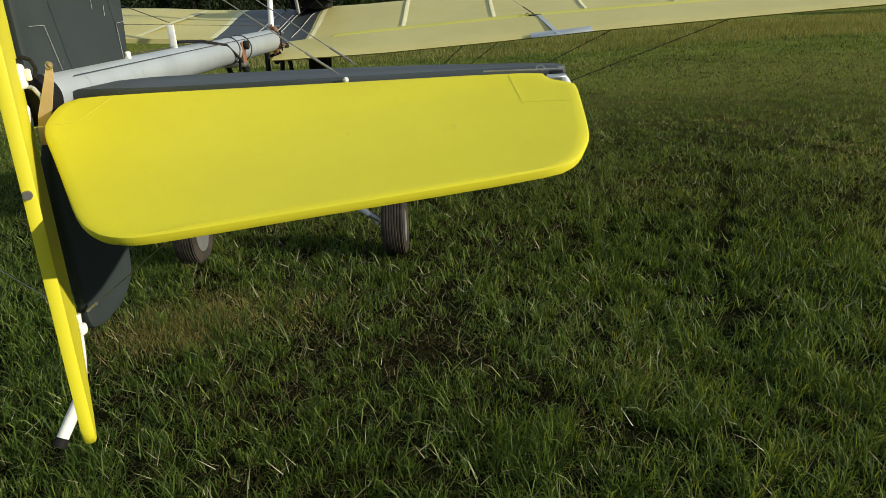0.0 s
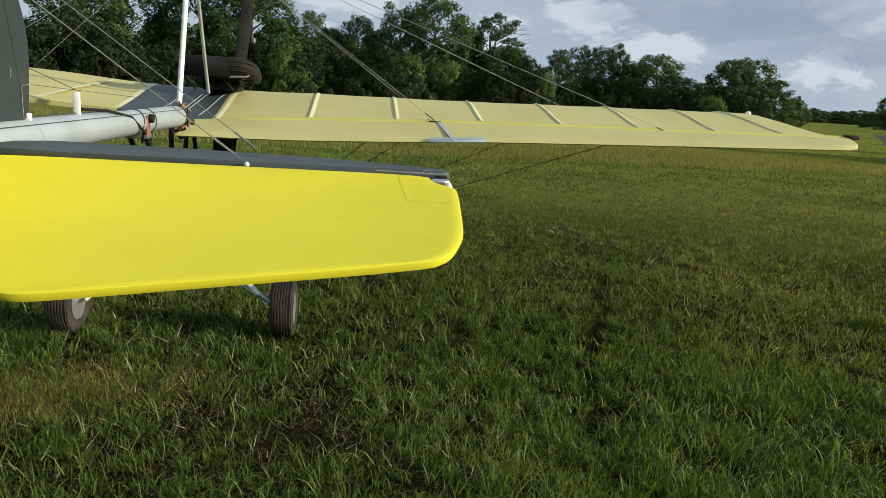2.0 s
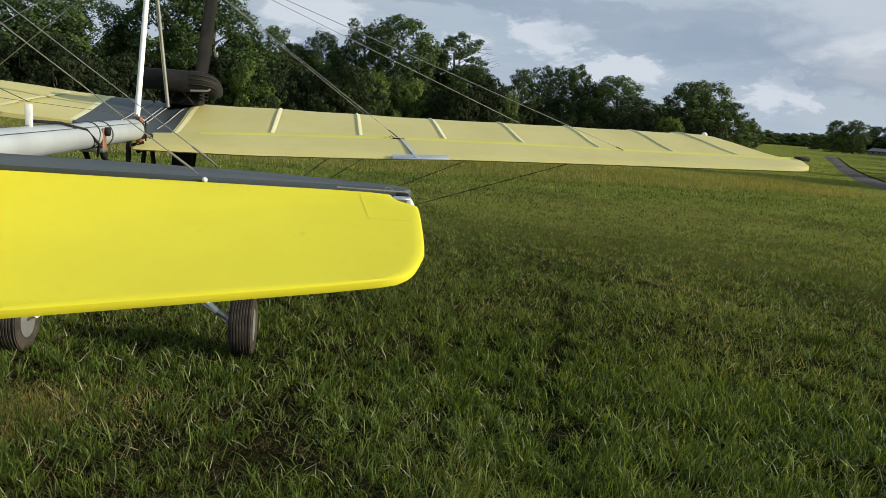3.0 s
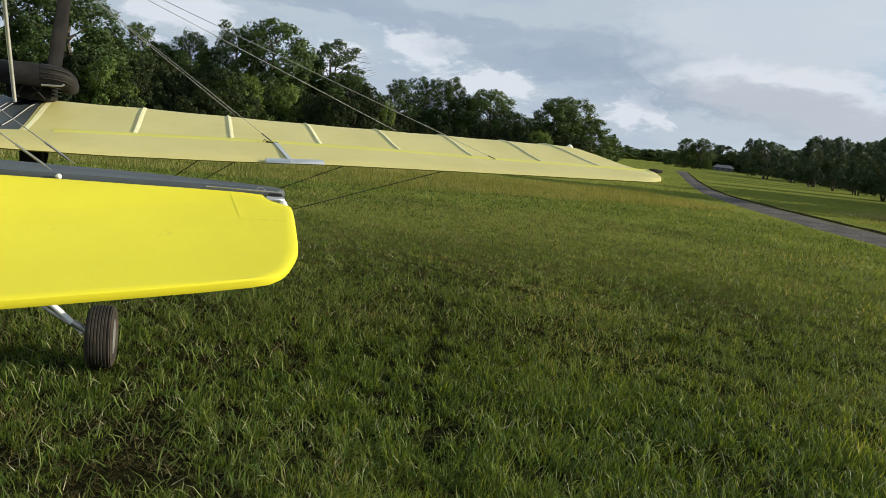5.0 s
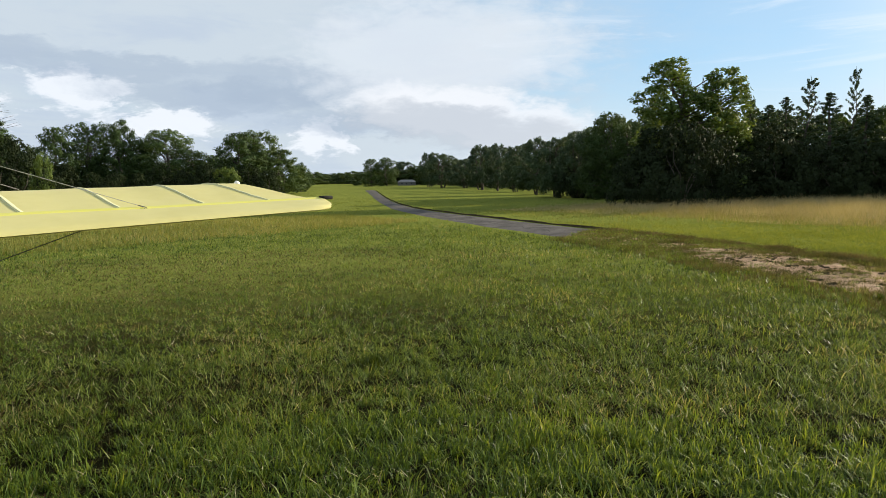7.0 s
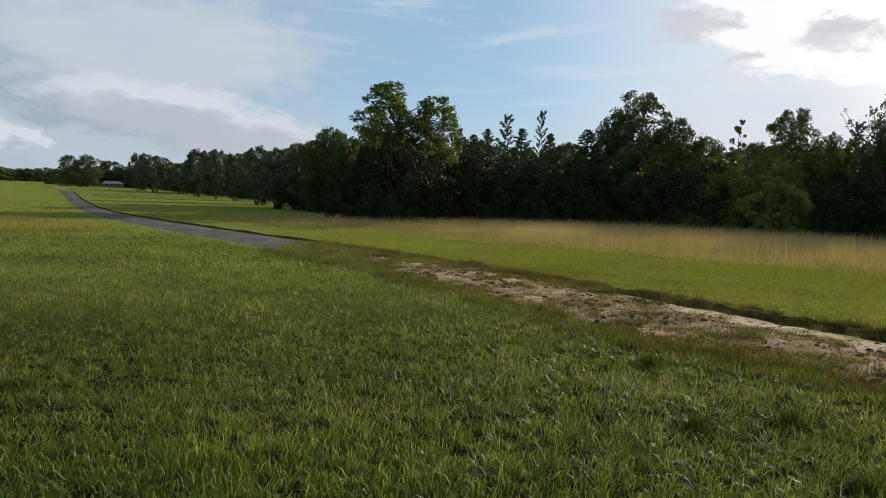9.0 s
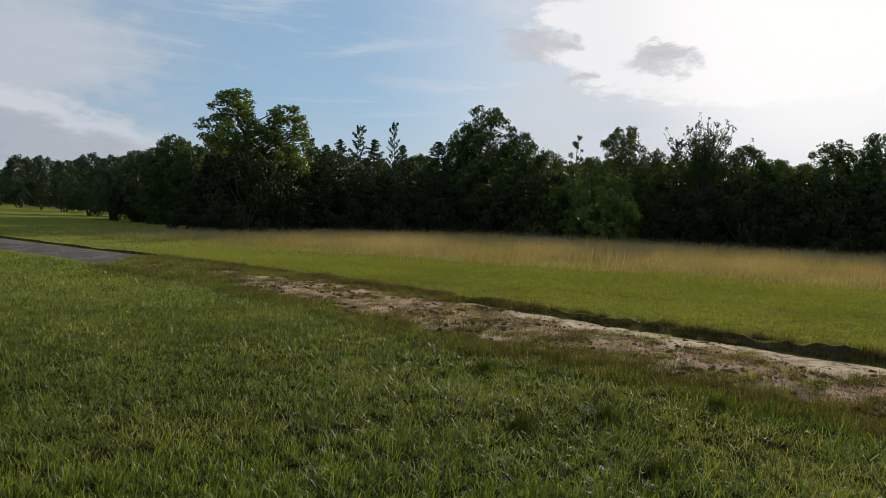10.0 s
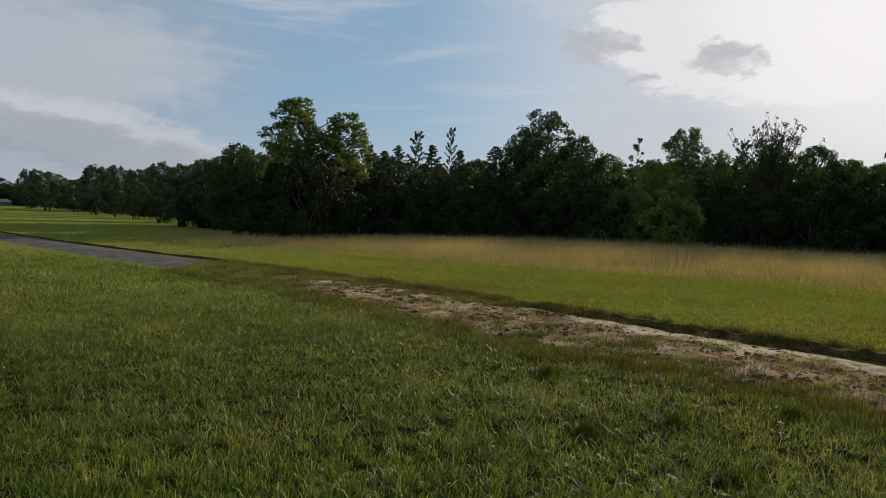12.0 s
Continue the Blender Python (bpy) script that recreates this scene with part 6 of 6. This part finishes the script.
def dead_patch(x0, y0, rx, ry, count, seed):
    """A yellowed patch of half-dead grass."""
    rng = np.random.default_rng(seed)
    x, y = x0 + rng.normal(0, rx, count), y0 + rng.normal(0, ry, count)
    me = blades("dry_grass", x, y, 0.05 * rng.uniform(0.4, 1.4, count), 0.0032 * rng.uniform(0.6, 1.4, count), rng, MAT["dead"], (0.3, 1.45), False)
    tagged(new("dry_grass", me), "yellowed half-dead grass under the tail", "dry grass", kind="stuff")


dead_patch(-2.04, 3.13, 0.22, 0.20, 5200, 61)
dead_patch(-1.59, 3.38, 0.30, 0.18, 2600, 62)


def lush_clump(x0, y0, r, count, length, seed):
    rng = np.random.default_rng(seed)
    d, a = r * np.abs(rng.normal(0, 0.6, count)), rng.uniform(0, math.tau, count)
    x, y = x0 + d * np.cos(a), y0 + 0.8 * d * np.sin(a)
    ln = length * rng.uniform(0.5, 1.2, count) * np.clip(1.1 - 0.5 * d / r, 0.4, 1.1)
    me = blades("grass_clump", x, y, ln, rng.uniform(0.004, 0.007, count), rng, MAT["grass_dark"], (0.1, 1.3), True, a + rng.normal(0, 0.9, count))
    tagged(new("grass_clump", me), "taller dark green grass clump in the meadow", "grass clump", "grass clumps", kind="stuff")


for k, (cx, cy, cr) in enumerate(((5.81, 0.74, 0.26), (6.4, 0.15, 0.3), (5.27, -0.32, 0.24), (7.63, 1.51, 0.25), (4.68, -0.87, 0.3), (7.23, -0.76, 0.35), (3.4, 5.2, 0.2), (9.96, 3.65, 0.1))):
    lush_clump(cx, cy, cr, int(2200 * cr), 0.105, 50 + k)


def hay_field():
    rng = np.random.default_rng(9)
    n = 270000
    x = rng.uniform(22, 50, n)
    y = rng.uniform(-45, 34, n)
    edge = 22.9 + 0.5 * wave(x, y, 0.6, 1.0) + 1.2 / (1 + np.exp(-(y - 14) / 1.5))
    keep = (x > edge) & (np.hypot(x, y) < 54) & (y < 27)
    x, y = x[keep], y[keep]
    h = 0.72 * rng.uniform(0.5, 1.3, len(x)) * np.clip((x - edge[keep]) / 5.0 + 0.22, 0.2, 1.0) * np.clip(1.0 - (y - 10) / 30, 0.4, 1.0)
    me = blades("tall_grass", x, y, h, rng.uniform(0.008, 0.018, len(x)), rng, MAT["hay"], (0.3, 1.35), False)
    tagged(new("tall_grass", me), "tall dry brown hay before the wood", "tall grass", kind="stuff")
    rng = np.random.default_rng(14)
    n = 60000
    x, y = rng.uniform(17, 31, n), rng.uniform(-30, 26, n)
    keep = (x > 22.5 + 2 * rng.uniform(-1, 1, n) + 0.8 * wave(x, y, 0.5, 1.0)) & ~inside(x, y, ROAD_POLY)
    x, y = x[keep], y[keep]
    me = blades("tall_grass", x, y, 0.15 * rng.uniform(0.4, 1.4, len(x)), rng.uniform(0.010, 0.022, len(x)), rng, MAT["rough_grass"], (0.05, 0.9), False)
    tagged(new("tall_grass", me), "greenish longer grass at the hay's edge", "tall grass", kind="stuff")
    rng = np.random.default_rng(10)
    # longer unmown grass behind the aircraft
    n = 60000
    x, y = rng.uniform(-22, 16, n), rng.uniform(17, 29, n)
    keep = (y > 18 + 0.25 * x * (x > 0) + 0.8 * wave(x, y, 0.4)) & ~inside(x, y, ROAD_POLY)
    x, y = x[keep], y[keep]
    me = blades("tall_grass", x, y, 0.14 * rng.uniform(0.5, 1.3, len(x)), rng.uniform(0.012, 0.03, len(x)), rng, MAT["rough_grass"], (0.1, 0.6), False)
    tagged(new("tall_grass", me), "longer yellowing grass behind the aircraft", "tall grass", kind="stuff")


hay_field()


def clay_litter():
    """Weed clumps, dry stalks and clods over the bare track, thick where the road ends, in bands further on."""
    far, near = smooth_line(MUD_FAR, 300), smooth_line(MUD_NEAR, 300)

    def at(y):
        return int(np.argmin(np.abs(far[:, 1] - y)))

    def scatter(rng, n, k0, k1, f0, f1):
        k = rng.integers(k0, k1, n)
        f = rng.uniform(f0, f1, n)
        x = far[k, 0] * (1 - f) + near[k, 0] * f + rng.normal(0, 0.06, n)
        y = far[k, 1] * (1 - f) + near[k, 1] * f + rng.normal(0, 0.06, n)
        return x, y, f

    def clay_z(x, y, f):
        e = np.sin(math.pi * np.clip(f, 0, 1))
        return np.maximum(0.0, 0.03 * e - 0.03 * (1 - e) + 0.026 * e * (wave(x, y, 2.2, 0.5) + 0.7 * wave(x, y, 7.0, 1.5)))

    rng = np.random.default_rng(31)
    x, y, f = scatter(rng, 14000, 0, at(-7.0), -0.06, 1.15)
    n = len(x)
    late = 1 / (1 + np.exp((y - 2.4) / 0.5))
    early = 1 / (1 + np.exp(-(y - 8.2) / 0.7))
    band = np.interp(f, [-0.06, 0.05, 0.10, 0.32, 0.40, 0.62, 0.74, 1.15], [0.5, 0.2, -0.55, -0.55, 0.05, 0.0, 0.25, 0.75])
    mid = np.interp(f, [-0.06, 0.05, 0.16, 0.30, 0.44, 0.70, 0.86, 1.15], [0.6, 0.55, 0.42, 0.25, -0.16, -0.18, 0.05, 0.55])
    grow = 0.45 * wave(x, y, 2.4, 4.0) + 0.45 * wave(x, y, 6.0, 2.0) + 0.25 * wave(x, y, 13.0, 5.0) + late * band + (1 - late) * (1 - early) * mid + early * 0.62
    keep = grow + rng.normal(0, 0.26, n) > 0.12
    x, y, f, grow = x[keep], y[keep], f[keep], np.clip(grow[keep], 0.0, 1.0)
    n = len(x)
    size = rng.uniform(0.5, 1.6, n) * (0.7 + 0.5 * grow)
    pick = rng.uniform(0, 1, n) + 0.25 * wave(x, y, 3.0, 6.0) + np.where(y > 7.8, 0.18, 0.0)
    kinds = ((pick < 0.50, "weed", "low brownish weed clumps on the track"), ((pick >= 0.50) & (pick < 0.78), "thatch", "dry tan tufts on the track"), (pick >= 0.78, "grass", "small green tufts on the bare track"))
    for sel, mat, label in kinds:
        k = np.repeat(np.nonzero(sel)[0], 30)
        m = len(k)
        off = rng.normal(0, 1, (m, 2)) * (0.048 * size[k])[:, None]
        ln = (0.040 + 0.036 * grow[k]) * size[k] * rng.uniform(0.5, 1.4, m)
        head = np.arctan2(off[:, 1], off[:, 0]) + rng.normal(0, 0.8, m)
        me = blades("track_weeds", x[k] + off[:, 0], y[k] + off[:, 1], ln, rng.uniform(0.004, 0.009, m), rng, MAT[mat], (0.1, 1.4), False, head, clay_z(x[k] + off[:, 0], y[k] + off[:, 1], f[k]))
        tagged(new("track_weeds", me), label, "weeds", kind="stuff")
    # taller weeds lean over the track's near edge
    rng = np.random.default_rng(35)
    k0 = rng.integers(at(2.8), at(-6.0), 330)
    x0, y0 = near[k0, 0] + rng.normal(0.02, 0.20, 330), near[k0, 1] + rng.normal(0, 0.1, 330)
    tall = np.clip(0.5 + 0.6 * wave(x0, y0, 1.7, 2.0) + rng.normal(0, 0.2, 330), 0.0, 1.3)
    k = np.repeat(np.nonzero(tall > 0.2)[0], 34)
    m = len(k)
    off = rng.normal(0, 0.055, (m, 2))
    me = blades("track_weeds", x0[k] + off[:, 0], y0[k] + off[:, 1], 0.105 * tall[k] * rng.uniform(0.4, 1.3, m), rng.uniform(0.004, 0.009, m), rng, MAT["weed"], (0.05, 1.0), False)
    tagged(new("track_weeds", me), "taller tan weeds along the track's edge", "weeds", kind="stuff")
    # single tussocks stand on the bare clay
    rng = np.random.default_rng(37)
    x0, y0, f0 = scatter(rng, 420, at(7.5), at(-7.0), 0.16, 1.02)
    lone = 0.6 * wave(x0, y0, 1.3, 3.0) + 0.7 * (f0 - 0.4) + rng.normal(0, 0.3, 420) > 0.05
    x0, y0, f0 = x0[lone], y0[lone], f0[lone]
    wide, kind = rng.uniform(0.5, 1.5, len(x0)), rng.uniform(0, 1, len(x0))
    for lo, hi, mat, label in ((0.0, 0.45, "weed", "low green-brown tussocks on the bare clay"), (0.45, 0.72, "thatch", "dry tan tussocks on the bare clay"), (0.72, 1.0, "rough_grass", "pale green tussocks on the bare clay")):
        k = np.repeat(np.nonzero((kind >= lo) & (kind < hi))[0], 110)
        m = len(k)
        off = rng.normal(0, 1, (m, 2)) * np.array([0.070, 0.095]) * wide[k][:, None]
        ln = 0.085 * (0.5 + 0.5 * wide[k]) * np.exp(-0.25 * (off ** 2).sum(1) / (0.09 * wide[k]) ** 2) * rng.uniform(0.5, 1.3, m)
        head = np.arctan2(off[:, 1], off[:, 0]) + rng.normal(0, 0.7, m)
        me = blades("tussocks", x0[k] + off[:, 0], y0[k] + off[:, 1], ln, rng.uniform(0.004, 0.008, m), rng, MAT[mat], (0.1, 1.1), False, head, clay_z(x0[k] + off[:, 0], y0[k] + off[:, 1], f0[k]))
        tagged(new("tussocks", me), label, "weeds", kind="stuff")
    # torn turf clods
    rng = np.random.default_rng(36)
    x, y, f = scatter(rng, 3000, at(8.5), at(-6.0), 0.03, 0.95)
    keep = (wave(x, y, 2.0, 2.5) + 0.6 * wave(x, y, 6.0, 0.4) + rng.normal(0, 0.4, 3000) > 0.35)
    x, y, f = x[keep], y[keep], f[keep]
    n = len(x)
    lump = np.array([(math.cos(q * math.tau / 8) * w, math.sin(q * math.tau / 8) * w, z) for w, z in ((1.0, -0.2), (0.8, 0.28), (0.35, 0.45)) for q in range(8)])
    r = rng.uniform(0.014, 0.060, n) * rng.uniform(0.6, 1.0, n)
    v = lump[None] * r[:, None, None] * rng.uniform(0.65, 1.35, (n, 24, 1)) * np.stack([rng.uniform(0.8, 1.5, n), rng.uniform(0.8, 1.3, n), rng.uniform(0.6, 1.3, n)], 1)[:, None]
    v = (v + np.stack([x, y, clay_z(x, y, f)], 1)[:, None]).reshape(-1, 3)
    quad = np.array([(b + q, b + (q + 1) % 8, b + 8 + (q + 1) % 8, b + 8 + q) for b in (0, 8) for q in range(8)])
    cap = np.array([(16, 17, 18, 19), (16, 19, 20, 23), (20, 21, 22, 23)])
    faces = np.concatenate([quad, cap])
    me = raw_mesh("turf_clods", v, (np.arange(n)[:, None, None] * 24 + faces[None]).reshape(-1), np.full(len(faces) * n, 4), MAT["soil_shade"])
    tagged(new("turf_clods", me), "torn dark turf clods lying on the clay", "clods", kind="stuff")
    # stones and clods
    rng = np.random.default_rng(32)
    x, y, f = scatter(rng, 9000, at(9.0), at(-7.0), 0.06, 0.97)
    n = len(x)
    gravel = (y < 2.8) & (f > 0.34) & (f < 0.78)
    r = rng.uniform(0.005, 0.024, n) * np.where(gravel, 0.9, 0.8)
    keep = (gravel & (rng.uniform(0, 1, n) < 0.8)) | (wave(x, y, 4.0, 1.0) + rng.normal(0, 0.4, n) > 0.50)
    x, y, r, f = x[keep], y[keep], r[keep], f[keep]
    n = len(x)
    c = np.stack([x, y, clay_z(x, y, f) + 0.3 * r], 1)
    dirs = np.array([(1, 0, 0), (0, 1, 0), (-1, 0, 0), (0, -1, 0), (0, 0, 0.7), (0, 0, -0.8)], float)
    v = (c[:, None] + dirs[None] * r[:, None, None] * rng.uniform(0.6, 1.4, (n, 6, 1))).reshape(-1, 3)
    tri = np.array([(0, 1, 4), (1, 2, 4), (2, 3, 4), (3, 0, 4), (1, 0, 5), (2, 1, 5), (3, 2, 5), (0, 3, 5)])
    loops = (np.arange(n)[:, None, None] * 6 + tri[None]).reshape(-1)
    me = raw_mesh("clods", v, loops, np.full(8 * n, 3), MAT["clod"])
    tagged(new("clods", me), "dry clods and pebbles on the track", "clods", kind="stuff")
    # pale sand along the far side
    bm = bmesh.new()
    prev = None
    for k in range(at(3.4), at(-9.0)):
        (fx, fy), (nx, ny) = far[k], near[k]
        a = 0.07 + 0.05 * noise.fractal(Vector((fx * 2.0, fy * 2.0, 1.0)), 0.8, 2.0, 4)
        wide = 0.30 * min(1.0, (k - at(3.4) + 1) / 16) * (0.85 + 0.9 * noise.fractal(Vector((fx * 1.8, fy * 1.8, 5.0)), 0.7, 2.0, 6))
        ring = []
        for q in range(6):
            s = a + wide * q / 5
            px, py = fx * (1 - s) + nx * s, fy * (1 - s) + ny * s
            rise = 0.0 if q in (0, 5) else 0.020 + 0.008 * noise.noise(Vector((px * 5, py * 5, 3.0)))
            e = math.sin(math.pi * s)
            clay = 0.03 * e - 0.03 * (1 - e) + 0.026 * e * (float(wave(px, py, 2.2, 0.5)) + 0.7 * float(wave(px, py, 7.0, 1.5)))
            ring.append(bm.verts.new((px, py, clay - 0.006 + rise)))
        if prev:
            for q in range(5):
                bm.faces.new((prev[q], prev[q + 1], ring[q + 1], ring[q]))
        prev = ring
    tagged(new("sand_band", mesh_of("sand_band", bm, MAT["sand"])), "pale washed sand along the clay track", "sand", kind="structure")


clay_litter()


def bank():
    """Rough grass on a low turf lip along the far side of the track and the road."""
    rng = np.random.default_rng(12)
    line = smooth_line(MUD_FAR[:9], 400)
    n = 70000
    k = rng.integers(0, 400, n)
    off = rng.normal(0.05, 0.10, n)
    x = line[k, 0] + off + rng.normal(0, 0.05, n)
    y = line[k, 1] + rng.normal(0, 0.08, n)
    rise = 1 / (1 + np.exp((y - 2.6) / 1.2))
    clump = wave(x, y, 2.6, 2.0) + 0.6 * wave(x, y, 8.0, 1.0)
    keep = clump + 0.3 * rise + rng.normal(0, 0.25, n) > 0.2
    x, y, rise, clump, line_x = x[keep], y[keep], rise[keep], clump[keep], line[k, 0][keep]
    n = len(x)
    ln = (0.045 + 0.085 * rise) * (0.7 + 0.5 * np.clip(clump, -0.6, 1)) * rng.uniform(0.4, 1.3, n)
    me = blades("verge_grass", x, y, ln, rng.uniform(0.005, 0.011, n), rng, MAT["weed"], (0.05, 1.2), False, None, (0.016 + 0.066 * rise) * np.clip((x - line_x + 0.08) / 0.08, 0, 1))
    tagged(new("verge_grass", me), "rough dark grass along the track's edge", "grass", kind="stuff")
    rng = np.random.default_rng(15)
    k = rng.integers(0, 400, 1500)
    hx, hy = line[k, 0] + rng.normal(-0.02, 0.13, 1500), line[k, 1] + rng.normal(0, 0.1, 1500)
    big = np.clip(0.5 + 0.7 * wave(hx, hy, 1.9, 5.0) + rng.normal(0, 0.25, 1500), 0, 1.4)
    q = np.repeat(np.nonzero(big > 0.45)[0], 30)
    m = len(q)
    off = rng.normal(0, 0.05, (m, 2)) * big[q][:, None]
    me = blades("verge_grass", hx[q] + off[:, 0], hy[q] + off[:, 1], 0.085 * big[q] * rng.uniform(0.4, 1.4, m), rng.uniform(0.004, 0.009, m), rng, MAT["thatch"], (0.1, 1.4), False, None, 0.03)
    tagged(new("verge_grass", me), "ragged tan tufts hanging over the track's edge", "grass", kind="stuff")
    bm = bmesh.new()
    road = smooth_line(ROAD_FAR, 120)[::-1]
    prev = None
    for i, (px, py) in enumerate(np.concatenate([line[::-1], road[1:]])):
        tall = (0.020 + 0.080 / (1 + math.exp((py - 2.4) / 1.2))) if py < 13.5 else 0.055
        jag = noise.fractal(Vector((px * 2.2, py * 2.2, 0.0)), 0.8, 2.0, 4)
        h = tall * (1.0 + 0.75 * jag)
        w = 0.26 * noise.fractal(Vector((px * 2.2, py * 1.6, 7.0)), 0.8, 2.0, 3)
        if py > 13.5:
            w *= 0.3
        wide = (0.12, 0.9) if py < 13.5 else (0.04, 0.12)
        ring = [bm.verts.new(v) for v in ((px - 0.08 + w, py, -0.02), (px - 0.02 + w, py, h), (px + wide[0] + max(w, 0.0), py, h * 0.9), (px + wide[1] + max(w, 0.0), py, -0.02))]
        if prev:
            for k in range(3):
                face = bm.faces.new((prev[k], prev[k + 1], ring[k + 1], ring[k]))
                # Front face takes the dark clod colour to stand for its shaded side
                face.material_index = int(k == 0)
        prev = ring
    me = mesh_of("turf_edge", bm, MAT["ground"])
    me.materials.append(MAT["soil_shade"])
    tagged(new("turf_edge", me), "low turf edge beside the track", "turf edge", kind="structure")


bank()
